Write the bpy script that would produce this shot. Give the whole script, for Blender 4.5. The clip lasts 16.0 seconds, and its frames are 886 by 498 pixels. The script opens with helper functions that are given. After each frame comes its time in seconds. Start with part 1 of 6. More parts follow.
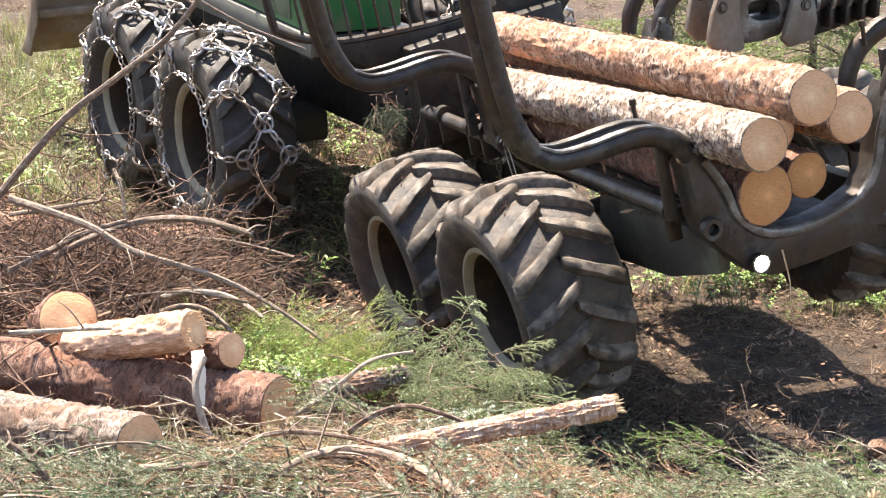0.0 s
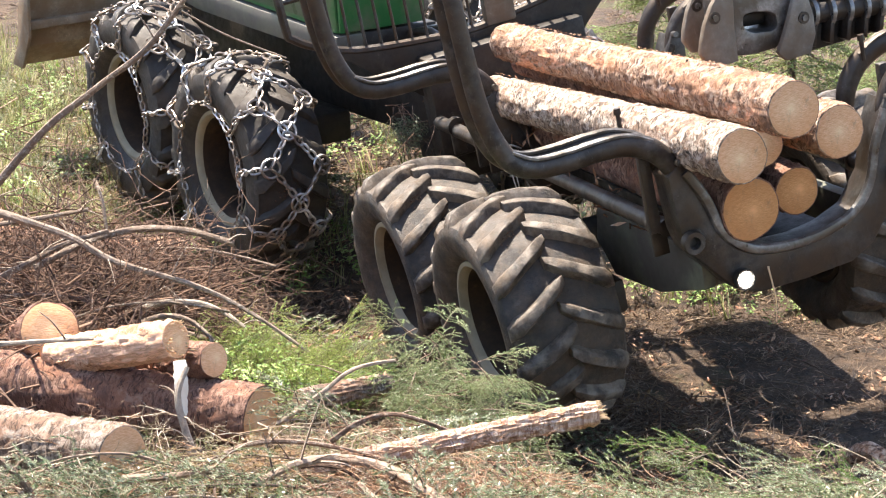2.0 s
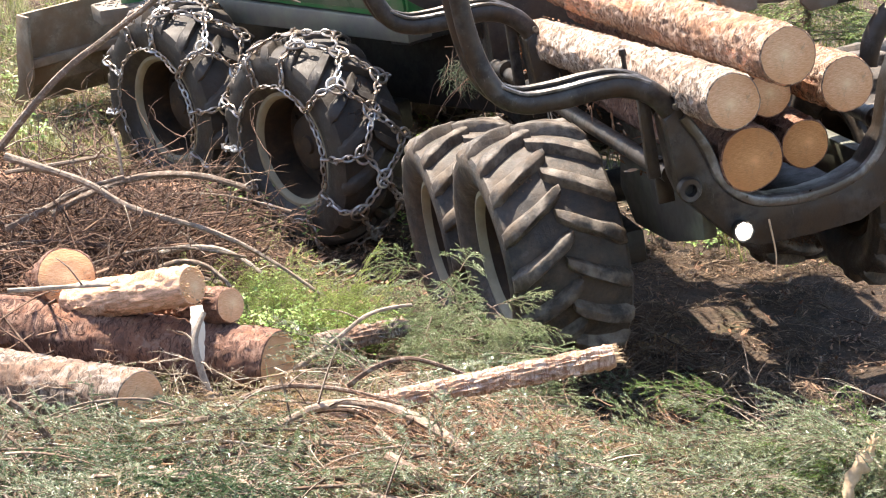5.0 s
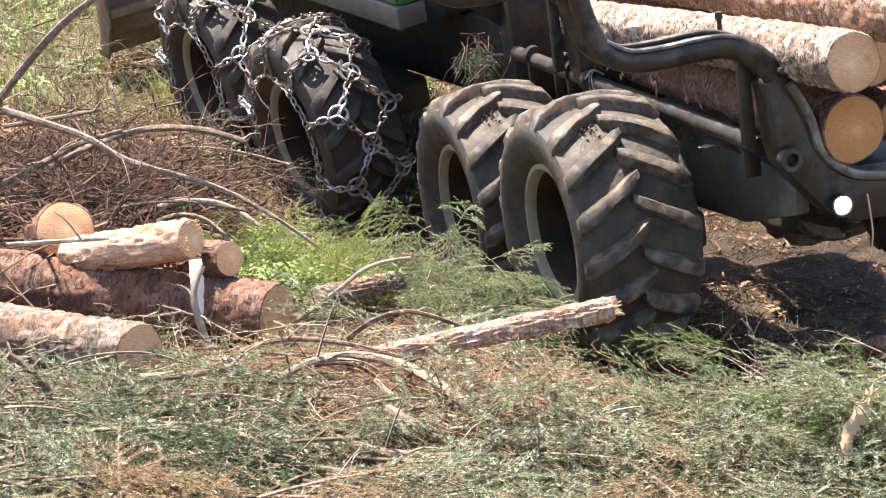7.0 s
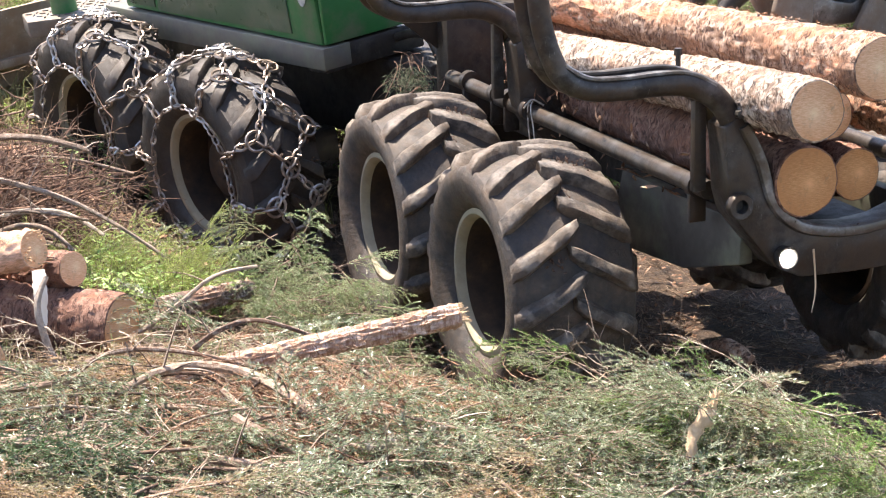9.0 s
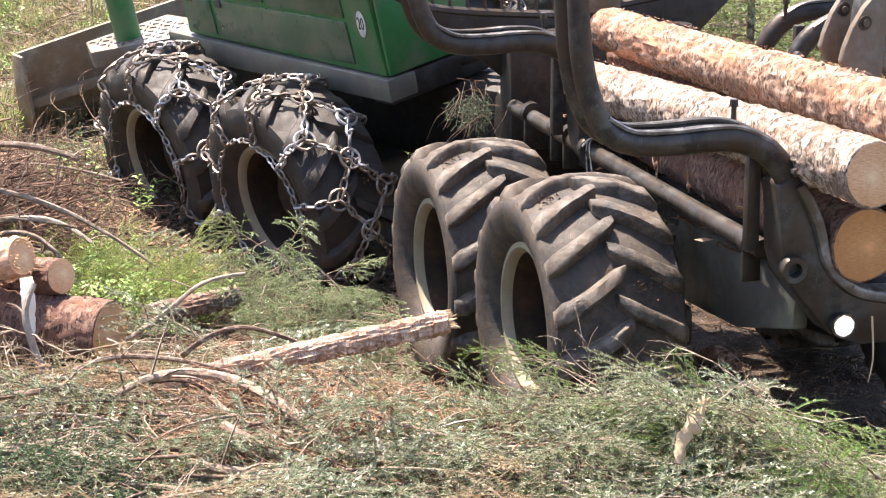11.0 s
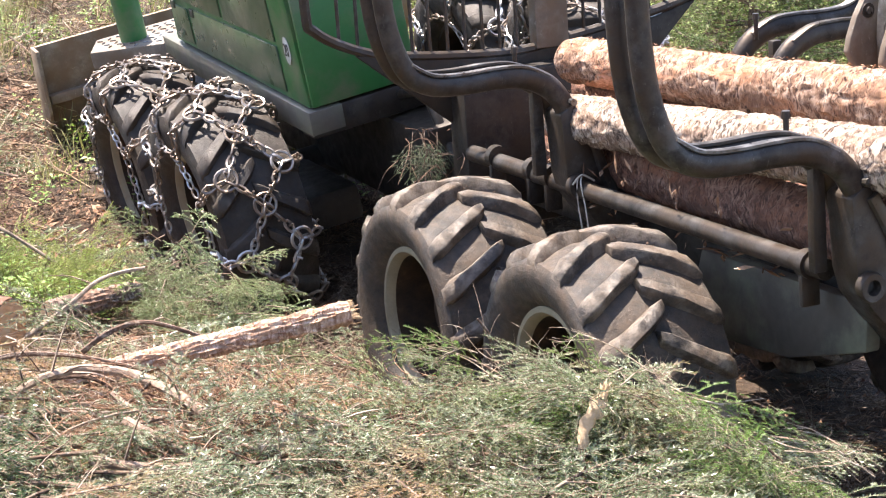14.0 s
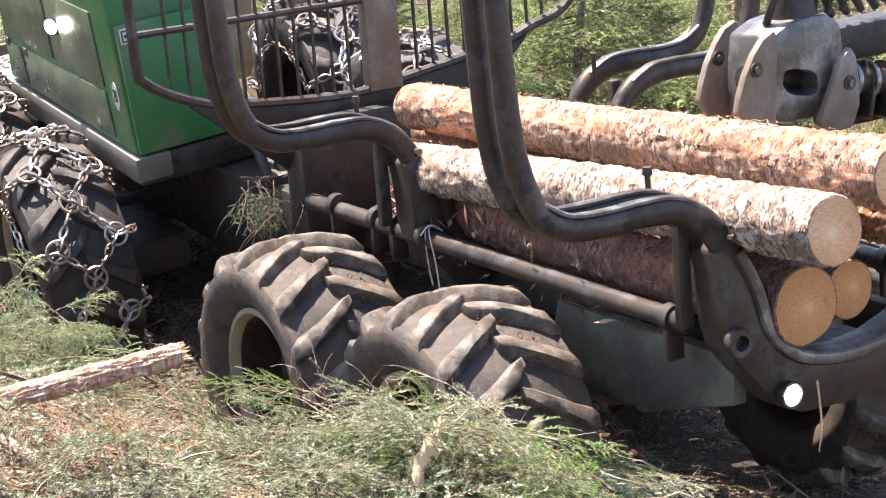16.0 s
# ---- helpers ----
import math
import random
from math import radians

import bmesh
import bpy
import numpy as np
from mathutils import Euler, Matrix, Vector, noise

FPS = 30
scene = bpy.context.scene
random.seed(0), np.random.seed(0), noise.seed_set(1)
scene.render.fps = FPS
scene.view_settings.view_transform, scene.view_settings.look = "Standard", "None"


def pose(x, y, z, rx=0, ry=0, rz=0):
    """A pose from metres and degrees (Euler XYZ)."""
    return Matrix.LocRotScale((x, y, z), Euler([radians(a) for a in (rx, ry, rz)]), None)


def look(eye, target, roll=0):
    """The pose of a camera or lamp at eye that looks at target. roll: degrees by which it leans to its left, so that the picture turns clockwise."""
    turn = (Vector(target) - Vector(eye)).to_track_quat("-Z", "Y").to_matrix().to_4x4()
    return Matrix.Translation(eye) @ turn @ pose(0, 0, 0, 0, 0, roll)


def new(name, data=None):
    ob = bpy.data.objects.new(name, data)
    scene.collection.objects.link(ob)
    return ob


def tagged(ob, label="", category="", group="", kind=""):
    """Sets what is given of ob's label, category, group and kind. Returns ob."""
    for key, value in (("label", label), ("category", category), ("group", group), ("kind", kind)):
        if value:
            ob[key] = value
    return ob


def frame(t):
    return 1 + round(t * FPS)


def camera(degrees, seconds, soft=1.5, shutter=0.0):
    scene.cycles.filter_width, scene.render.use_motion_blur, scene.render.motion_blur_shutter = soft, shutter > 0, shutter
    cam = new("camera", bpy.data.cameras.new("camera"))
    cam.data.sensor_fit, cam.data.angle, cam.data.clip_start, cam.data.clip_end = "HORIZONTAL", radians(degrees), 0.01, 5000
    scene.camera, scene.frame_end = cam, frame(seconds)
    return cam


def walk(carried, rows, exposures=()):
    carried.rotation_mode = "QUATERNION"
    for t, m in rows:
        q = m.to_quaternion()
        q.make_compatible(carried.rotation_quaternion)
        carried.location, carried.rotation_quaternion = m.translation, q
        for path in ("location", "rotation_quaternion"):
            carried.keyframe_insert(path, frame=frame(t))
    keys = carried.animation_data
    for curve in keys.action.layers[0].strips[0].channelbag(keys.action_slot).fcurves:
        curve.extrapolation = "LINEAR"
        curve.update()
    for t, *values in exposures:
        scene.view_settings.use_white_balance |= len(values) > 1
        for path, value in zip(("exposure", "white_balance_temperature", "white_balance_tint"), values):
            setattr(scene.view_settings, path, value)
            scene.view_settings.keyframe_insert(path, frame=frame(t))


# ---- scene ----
from collections import defaultdict

# ---------------------------------------------------------------- camera
EYE = Vector((0.0, 0.0, 4.4))
cam = camera(23.7, 16.0, soft=1.15)

# seconds, turn to the right, tilt, lean (degrees): a tripod head that pans
CAM_ROWS = [
    (0, -4.641, -14.722, 0.303),
    (0.5, -4.489, -14.632, -0.048),
    (1, -4.175, -14.526, 0.022),
    (1.5, -4.113, -14.509, 0.096),
    (2, -4.126, -14.505, 0.000),
    (2.5, -4.097, -14.466, 0.104),
    (3, -4.072, -14.510, 0.001),
    (3.5, -4.102, -14.508, -0.014),
    (4, -4.222, -14.523, -0.130),
    (4.5, -4.426, -14.751, -0.165),
    (5, -4.576, -16.015, -0.414),
    (7.5, -4.498, -17.301, -0.616),
    (8, -3.410, -17.164, -0.233),
    (8.5, -1.829, -17.237, -0.028),
    (9, -0.196, -17.102, 0.208),
    (11.5, 0.181, -16.911, 0.210),
    (12, 0.240, -16.963, 0.008),
    (12.5, 0.750, -17.002, -0.119),
    (13, 1.609, -17.062, -0.017),
    (13.5, 2.432, -17.157, 0.128),
    (14, 2.956, -17.183, 0.035),
    (14.5, 3.503, -17.201, 0.125),
    (15, 4.421, -17.083, 0.110),
    (15.5, 5.776, -16.771, 0.233),
    (16, 7.725, -16.118, 0.518),
]

def aim(turn, tilt, lean):
    a, b = radians(turn), radians(tilt)
    way = Vector((math.sin(a) * math.cos(b), math.cos(a) * math.cos(b), math.sin(b)))
    return look(EYE, EYE + way * 10, lean)


walk(cam, [(t, aim(a, b, c)) for t, a, b, c in CAM_ROWS], exposures=[(0.0, 1.94, 6850, 13), (5.0, 1.88, 6830, 13), (7.5, 1.83, 6780, 15), (9.0, 1.88, 6750, 16), (12.0, 1.90, 6720, 17), (14.0, 1.97, 6700, 17), (16.0, 2.11, 6700, 17)])

# ---------------------------------------------------------------- light
SUN_WAY = Vector((-0.26, 0.27, 0.927)).normalized()
world = bpy.data.worlds.new("world")
scene.world = world
world.use_nodes = True
wn = world.node_tree.nodes
sky = wn.new("ShaderNodeTexSky")
sky.sky_type = "NISHITA"
sky.sun_disc = False
sky.sun_elevation = math.asin(SUN_WAY.z)
sky.sun_rotation = math.atan2(SUN_WAY.x, SUN_WAY.y)
wn["Background"].inputs[1].default_value = 0.115
world.node_tree.links.new(sky.outputs[0], wn["Background"].inputs[0])
sun = new("sun", bpy.data.lights.new("sun", "SUN"))
sun.data.energy, sun.data.angle, sun.data.color = 5.0, radians(0.5), (1.0, 0.93, 0.82)
sun.matrix_world = look(SUN_WAY * 40, (0, 0, 0))


# ---------------------------------------------------------------- materials
class Mat:
    """A small wrapper round a Principled node tree."""

    def __init__(self, name, rough=0.8, metal=0.0):
        self.m = bpy.data.materials.new(name)
        self.m.use_nodes = True
        self.t = self.m.node_tree
        self.b = self.t.nodes["Principled BSDF"]
        self.b.inputs["Roughness"].default_value = rough
        self.b.inputs["Metallic"].default_value = metal
        self.co = self.t.nodes.new("ShaderNodeTexCoord").outputs["Object"]

    def node(self, kind, **sockets):
        n = self.t.nodes.new(kind)
        for k, v in sockets.items():
            self.set(n.inputs[k], v)
        return n

    def set(self, socket, v):
        if isinstance(v, bpy.types.NodeSocket):
            self.t.links.new(v, socket)
        else:
            socket.default_value = v

    def scaled(self, sx, sy, sz):
        n = self.t.nodes.new("ShaderNodeMapping")
        n.inputs["Scale"].default_value = (sx, sy, sz)
        self.t.links.new(self.co, n.inputs["Vector"])
        return n.outputs[0]

    def noise(self, scale, detail=4, rough=0.6, co=None, distort=0.0):
        n = self.node("ShaderNodeTexNoise", Vector=co or self.co, Scale=scale, Detail=detail, Roughness=rough, Distortion=distort)
        return n.outputs["Fac"]

    def voronoi(self, scale, co=None, feature="F1"):
        n = self.node("ShaderNodeTexVoronoi", Vector=co or self.co, Scale=scale)
        n.feature = feature
        return n.outputs["Distance"]

    def ramp(self, fac, *stops):
        n = self.node("ShaderNodeValToRGB", Fac=fac)
        while len(n.color_ramp.elements) < len(stops):
            n.color_ramp.elements.new(0.5)
        for e, (p, c) in zip(n.color_ramp.elements, stops):
            e.position, e.color = p, (*c, 1) if len(c) == 3 else c
        return n.outputs["Color"]

    def mix(self, fac, a, b, kind="MIX"):
        n = self.t.nodes.new("ShaderNodeMix")
        n.data_type, n.blend_type = "RGBA", kind
        for i, v in ((0, fac), (6, a), (7, b)):
            self.set(n.inputs[i], (*v, 1) if isinstance(v, tuple) and len(v) == 3 else v)
        return n.outputs[2]

    def island(self):
        return self.t.nodes.new("ShaderNodeNewGeometry").outputs["Random Per Island"]

    def rand(self):
        return self.t.nodes.new("ShaderNodeObjectInfo").outputs["Random"]

    def color(self, v):
        self.set(self.b.inputs["Base Color"], (*v, 1) if isinstance(v, tuple) else v)
        return self

    def rough(self, v):
        self.set(self.b.inputs["Roughness"], v)
        return self

    def bump(self, height, strength=0.5, distance=0.01):
        n = self.node("ShaderNodeBump", Height=height, Strength=strength, Distance=distance)
        self.t.links.new(n.outputs[0], self.b.inputs["Normal"])
        return self


def steel(name, dark, light, rust, amount, rough=0.42, metal=0.55):
    m = Mat(name, rough, metal)
    wear = m.noise(9, 6, 0.7)
    base = m.mix(m.ramp(wear, (0.40, (0, 0, 0)), (0.62, (1, 1, 1))), dark, light)
    nicks = m.ramp(m.noise(2.0, 7, 0.8, m.scaled(24, 24, 9), 0.8), (0.60, (0, 0, 0)), (0.66, (0.7, 0.7, 0.7)))
    base = m.mix(nicks, base, tuple(min(1.0, c * 2.2 + 0.03) for c in light))
    grime = m.ramp(m.noise(3.5, 5, 0.65), (0.5 - amount, (1, 1, 1)), (0.62, (0, 0, 0)))
    m.color(m.mix(grime, base, rust))
    m.rough(m.ramp(m.noise(14, 5), (0.3, (rough - 0.1,) * 3), (0.75, (rough + 0.25,) * 3)))
    return m.bump(m.mix(0.5, m.noise(60, 5, 0.7), m.noise(11, 5)), 0.5, 0.006).m


STEEL = steel("worn_dark_steel", (0.028, 0.026, 0.024), (0.09, 0.085, 0.08), (0.06, 0.044, 0.032), 0.1)
STEEL_POLISHED = steel("rubbed_steel", (0.15, 0.148, 0.145), (0.33, 0.33, 0.33), (0.10, 0.088, 0.075), 0.05, 0.34, 0.7)
STEEL_DUSTY = steel("dusty_steel", (0.16, 0.145, 0.12), (0.27, 0.25, 0.215), (0.15, 0.11, 0.075), 0.12, 0.6, 0.25)
STEEL_BLADE = steel("tan_dusty_blade", (0.21, 0.165, 0.115), (0.34, 0.28, 0.205), (0.22, 0.14, 0.08), 0.12, 0.65, 0.1)
STEEL_BLACK = steel("oily_black_steel", (0.018, 0.017, 0.016), (0.05, 0.047, 0.042), (0.035, 0.027, 0.02), 0.15, 0.5, 0.4)
CHAIN = steel("chain_steel", (0.4, 0.4, 0.4), (0.7, 0.7, 0.7), (0.25, 0.2, 0.16), 0.02, 0.36, 0.7)
RUST_CHAIN = steel("rusty_chain", (0.16, 0.08, 0.04), (0.3, 0.16, 0.08), (0.1, 0.05, 0.03), 0.1, 0.7, 0.4)


def rubber(name, low, high, sand=1.0):
    m = Mat(name, 0.75)
    dust = m.ramp(m.noise(6, 8, 0.75), (0.40, (0, 0, 0)), (0.66, (1, 1, 1)))
    fine = m.noise(40, 5, 0.7)
    black = m.mix(fine, (0.014, 0.012, 0.011), (0.045, 0.04, 0.035))
    mud = m.mix(fine, *(tuple(c * sand for c in s) for s in ((0.055, 0.038, 0.025), (0.15, 0.102, 0.064))))
    rubbed = m.ramp(m.noise(11, 5, 0.65), (low, (0, 0, 0)), (high, (1, 1, 1)))
    m.color(m.mix(rubbed, m.mix(dust, black, mud), tuple(c * sand for c in (0.155, 0.13, 0.104))))
    m.rough(m.ramp(m.noise(9, 6, 0.7), (0.35, (0.42,) * 3), (0.65, (0.8,) * 3)))
    m.bump(m.mix(0.5, m.noise(55, 6, 0.75), m.noise(12, 6, 0.7)), 0.9, 0.014)
    return m.m


def rim_paint():
    m = Mat("dusty_rim", 0.7, 0.1)
    m.color(m.mix(m.noise(12, 6, 0.7), (0.17, 0.14, 0.085), (0.36, 0.31, 0.21)))
    m.bump(m.noise(50, 4), 0.4, 0.004)
    return m.m


# rust, with near-black tones that paint the shade inside the rim
def rusty_shaded_hub():
    m = Mat("rusty_shaded_hub", 0.8, 0.2)
    m.color(m.ramp(m.noise(8, 6, 0.7), (0.3, (0.012, 0.009, 0.006)), (0.6, (0.05, 0.027, 0.012)), (0.8, (0.12, 0.07, 0.03))))
    return m.m


def bark(name, dark, mid, pale, inner, peel, ruddiness=0.8):
    """Flaky bark with dark scabs that run round the log; `peel` is the share torn off to the inner bark."""
    m = Mat(name, 0.9)
    n = m.noise(1.0, 8, 0.8, m.scaled(15, 19, 15), 0.4)
    col = m.ramp(n, (0.36, dark), (0.46, mid), (0.58, pale))
    scabs = m.noise(1.0, 7, 0.75, m.scaled(13, 40, 13), 1.2)
    col = m.mix(m.ramp(scabs, (0.50, (0, 0, 0)), (0.56, (1, 1, 1))), col, dark)
    patch = m.noise(1.0, 4, 0.6, m.scaled(7, 3.2, 7))
    ruddy = m.mix(n, mid, tuple(c * 0.8 for c in inner))
    col = m.mix(m.ramp(patch, (0.44, (0, 0, 0)), (0.6, (ruddiness,) * 3)), col, m.mix(m.ramp(scabs, (0.52, (0, 0, 0)), (0.6, (1, 1, 1))), ruddy, dark))
    torn = m.ramp(m.noise(1.1, 7, 0.68, m.scaled(2.6, 0.55, 2.6), 0.8), (1.0 - peel - 0.02, (0, 0, 0)), (1.0 - peel + 0.015, (1, 1, 1)))
    streak = m.ramp(m.noise(3, 6, 0.75, m.scaled(26, 1.6, 26)), (0.36, (0, 0, 0)), (0.62, (1, 1, 1)))
    fibres = m.mix(streak, tuple(c * 0.7 for c in inner), tuple(min(1, c * 1.15 + 0.2) for c in inner))
    blotch = m.noise(1.0, 6, 0.7, m.scaled(9, 7, 9), 0.6)
    col = m.mix(m.ramp(blotch, (0.52, (0, 0, 0)), (0.6, (0.75, 0.75, 0.75))), col, m.mix(n, dark, mid))
    col = m.mix(m.ramp(blotch, (0.36, (0.7, 0.7, 0.7)), (0.44, (0, 0, 0))), col, pale)
    m.color(m.mix(torn, col, fibres))
    m.bump(m.mix(0.45, n, scabs), 0.85, 0.028)
    return m.m


BARK_PALE = bark("flaky_spruce_bark", (0.05, 0.034, 0.027), (0.27, 0.195, 0.145), (0.66, 0.58, 0.495), (0.46, 0.19, 0.085), 0.38, 0.5)
BARK_TORN = bark("torn_spruce_bark", (0.06, 0.032, 0.024), (0.28, 0.16, 0.10), (0.56, 0.43, 0.335), (0.54, 0.205, 0.075), 0.42, 0.7)
BARK_SPLIT = bark("half_stripped_bark", (0.20, 0.09, 0.05), (0.50, 0.28, 0.16), (0.72, 0.52, 0.38), (0.66, 0.37, 0.21), 0.55)
BARK_POLE = bark("pinkish_thin_bark", (0.33, 0.18, 0.115), (0.55, 0.355, 0.245), (0.76, 0.61, 0.50), (0.64, 0.36, 0.21), 0.42, 0.55)
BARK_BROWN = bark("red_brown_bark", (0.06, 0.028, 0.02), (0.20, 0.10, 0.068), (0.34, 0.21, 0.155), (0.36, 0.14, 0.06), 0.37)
BARK_GREY = bark("grey_bark", (0.06, 0.042, 0.032), (0.21, 0.15, 0.115), (0.40, 0.35, 0.30), (0.38, 0.16, 0.07), 0.33)


def cut_wood(name, pale, deep, ring=70.0):
    """A sawn end: growth rings round the log's own axis (y), saw marks and a stain."""
    m = Mat(name, 0.75)
    sep = m.node("ShaderNodeSeparateXYZ", Vector=m.co)
    flat = m.node("ShaderNodeCombineXYZ", X=sep.outputs[0], Y=0.0, Z=sep.outputs[2])
    wob = m.node("ShaderNodeVectorMath")
    wob.operation = "LENGTH"
    m.set(wob.inputs[0], flat.outputs[0])
    wave = m.node("ShaderNodeMath", **{})
    wave.operation = "SINE"
    mul = m.node("ShaderNodeMath")
    mul.operation = "MULTIPLY_ADD"
    m.set(mul.inputs[0], wob.outputs["Value"])
    mul.inputs[1].default_value = ring * 6.28
    m.set(mul.inputs[2], m.ramp(m.noise(9, 4), (0.2, (0, 0, 0)), (0.8, (7, 7, 7))))
    m.set(wave.inputs[0], mul.outputs[0])
    saw = m.noise(5, 4, 0.6, m.scaled(6, 1, 55))
    col = m.mix(m.ramp(wave.outputs[0], (0.0, (0, 0, 0)), (1.0, (0.16, 0.16, 0.16))), pale, deep)
    col = m.mix(m.ramp(saw, (0.42, (0, 0, 0)), (0.56, (0.85, 0.85, 0.85))), col, deep)
    col = m.mix(m.ramp(m.noise(4.5, 3), (0.45, (0, 0, 0)), (0.75, (0.6, 0.6, 0.6))), col, deep)
    heart = m.ramp(wob.outputs["Value"], (0.0, (0.8, 0.8, 0.8)), (0.035, (0.25, 0.25, 0.25)), (0.09, (0, 0, 0)))
    col = m.mix(heart, col, tuple(min(1.0, c * 1.25 + 0.05) for c in pale))
    rim = m.ramp(wob.outputs["Value"], (0.10, (0, 0, 0)), (0.17, (0.55, 0.55, 0.55)))
    col = m.mix(rim, col, deep)
    dirt = m.ramp(m.noise(16, 6, 0.75), (0.55, (0, 0, 0)), (0.72, (0.45, 0.45, 0.45)))
    m.color(m.mix(dirt, col, (0.22, 0.13, 0.07)))
    m.bump(saw, 0.8, 0.012)
    return m.m


WOOD_END = cut_wood("sawn_wood", (0.92, 0.58, 0.34), (0.72, 0.36, 0.16))
# darker copy of the sawn wood: shade under the load put into the colour
WOOD_END_SHADED = cut_wood("shaded_sawn_wood", (0.74, 0.38, 0.155), (0.56, 0.245, 0.08))


def fibre_wood():
    m = Mat("torn_fresh_wood", 0.8)
    m.color(m.mix(m.noise(3, 6, 0.7, m.scaled(30, 3, 30)), (0.50, 0.29, 0.13), (0.80, 0.62, 0.42)))
    m.bump(m.noise(4, 6, 0.7, m.scaled(40, 4, 40)), 0.7, 0.01)
    return m.m


def paint(name, a, b, rough=0.38):
    m = Mat(name, rough)
    dirt = m.ramp(m.noise(3, 6, 0.65), (0.45, (0, 0, 0)), (0.75, (1, 1, 1)))
    m.color(m.mix(dirt, m.mix(m.noise(20, 4), a, b), (0.14, 0.15, 0.10)))
    m.rough(m.ramp(m.noise(7, 5), (0.3, (rough - 0.08,) * 3), (0.8, (rough + 0.2,) * 3)))
    m.bump(m.noise(30, 3), 0.06, 0.003)
    return m.m


def leaf(name, a, b, c, rough=0.55, dry=None, share=0.0):
    m = Mat(name, rough)
    r = m.island()
    col = m.ramp(r, (0.1, a), (0.55, b), (0.95, c))
    patch = m.noise(7.5, 4, 0.65)
    col = m.mix(m.ramp(patch, (0.48, (0, 0, 0)), (0.58, (0.6, 0.6, 0.6))), col, tuple(x * 0.85 for x in a))
    col = m.mix(m.ramp(m.noise(6.5, 3), (0.52, (0, 0, 0)), (0.66, (0.6, 0.6, 0.6))), col, c)
    if dry:
        col = m.mix(m.ramp(m.noise(0.9, 4), (1 - share - 0.05, (0, 0, 0)), (1 - share + 0.06, (1, 1, 1))), col, dry)
    m.color(col)
    # thin leaves let part of the light through
    thin = m.node("ShaderNodeBsdfTranslucent", Color=m.mix(1.0, col, (0.95, 1.0, 0.78), "MULTIPLY"))
    both = m.node("ShaderNodeMixShader", Fac=0.3)
    m.t.links.new(m.b.outputs[0], both.inputs[1])
    m.t.links.new(thin.outputs[0], both.inputs[2])
    m.t.links.new(both.outputs[0], m.t.nodes["Material Output"].inputs["Surface"])
    return m.m


def twig_mat(name, a, b, c, bloom=(0.5, 0.43, 0.35)):
    m = Mat(name, 0.85)
    r = m.island()
    col = m.ramp(r, (0.1, a), (0.5, b), (0.9, c))
    col = m.mix(m.ramp(m.noise(14, 6, 0.75), (0.42, (0, 0, 0)), (0.6, (0.8, 0.8, 0.8))), col, m.mix(0.6, col, (0.06, 0.04, 0.028)))
    m.color(m.mix(m.ramp(m.noise(34, 5, 0.75), (0.52, (0, 0, 0)), (0.64, (0.6, 0.6, 0.6))), col, bloom))
    m.bump(m.noise(70, 6, 0.75), 0.9, 0.01)
    return m.m


def soil():
    m = Mat("forest_soil", 0.95)
    n = m.noise(7, 9, 0.75)
    col = m.ramp(n, (0.32, (0.018, 0.013, 0.009)), (0.5, (0.075, 0.048, 0.03)), (0.68, (0.15, 0.098, 0.06)))
    moss = m.ramp(m.noise(0.55, 5), (0.62, (0, 0, 0)), (0.76, (1, 1, 1)))
    grass = m.mix(m.noise(30, 5), (0.045, 0.065, 0.02), (0.13, 0.16, 0.055))
    m.color(m.mix(moss, col, grass))
    m.bump(m.noise(18, 8, 0.8), 1.0, 0.05)
    return m.m


def white_wood():
    m = Mat("fresh_white_wood", 0.7)
    m.color(m.mix(m.noise(3, 6, 0.7, m.scaled(40, 40, 4)), (0.74, 0.62, 0.46), (0.90, 0.84, 0.72)))
    m.bump(m.noise(4, 6, 0.7, m.scaled(50, 50, 5)), 0.6, 0.008)
    return m.m


WHITE_WOOD = white_wood()
RUBBER, RUBBER_LUG = rubber("muddy_rubber", 0.6, 0.85, 0.85), rubber("rubbed_lug_rubber", 0.45, 0.66, 1.15)
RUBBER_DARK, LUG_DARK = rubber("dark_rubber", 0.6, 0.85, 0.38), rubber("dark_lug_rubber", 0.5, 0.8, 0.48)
RIM, HUB = rim_paint(), rusty_shaded_hub()
FIBRE = fibre_wood()
GREEN = paint("green_paint", (0.02, 0.13, 0.035), (0.03, 0.17, 0.05))
GREY_PAINT = paint("grey_skirt_paint", (0.08, 0.075, 0.064), (0.13, 0.12, 0.10), 0.5)
PLATE_PAINT = paint("dusty_dark_plate", (0.035, 0.031, 0.026), (0.065, 0.057, 0.047), 0.55)
# side panels' grey-green holds dust plus a painted pale grazing reflection
GREEN_DUST_SHEEN = paint("dusty_green_with_sheen", (0.03, 0.075, 0.035), (0.075, 0.11, 0.065), 0.3)
WHITE = paint("white_sticker", (0.75, 0.75, 0.72), (0.82, 0.82, 0.8), 0.4)
BLACK = paint("black_print", (0.01, 0.01, 0.01), (0.02, 0.02, 0.02), 0.5)
SOIL = soil()
NEEDLE = leaf("spruce_needles", (0.10, 0.14, 0.07), (0.23, 0.275, 0.165), (0.46, 0.48, 0.36), 0.26, (0.40, 0.27, 0.165), 0.42)
NEEDLE_LIVE = leaf("grey_green_needles", (0.13, 0.18, 0.09), (0.31, 0.365, 0.22), (0.56, 0.59, 0.44), 0.27)
NEEDLE_MID = leaf("green_spruce_needles", (0.09, 0.155, 0.055), (0.24, 0.325, 0.135), (0.50, 0.55, 0.33), 0.28)
NEEDLE_DARK = leaf("dark_spruce_needles", (0.035, 0.07, 0.035), (0.08, 0.135, 0.065), (0.17, 0.23, 0.12), 0.35)
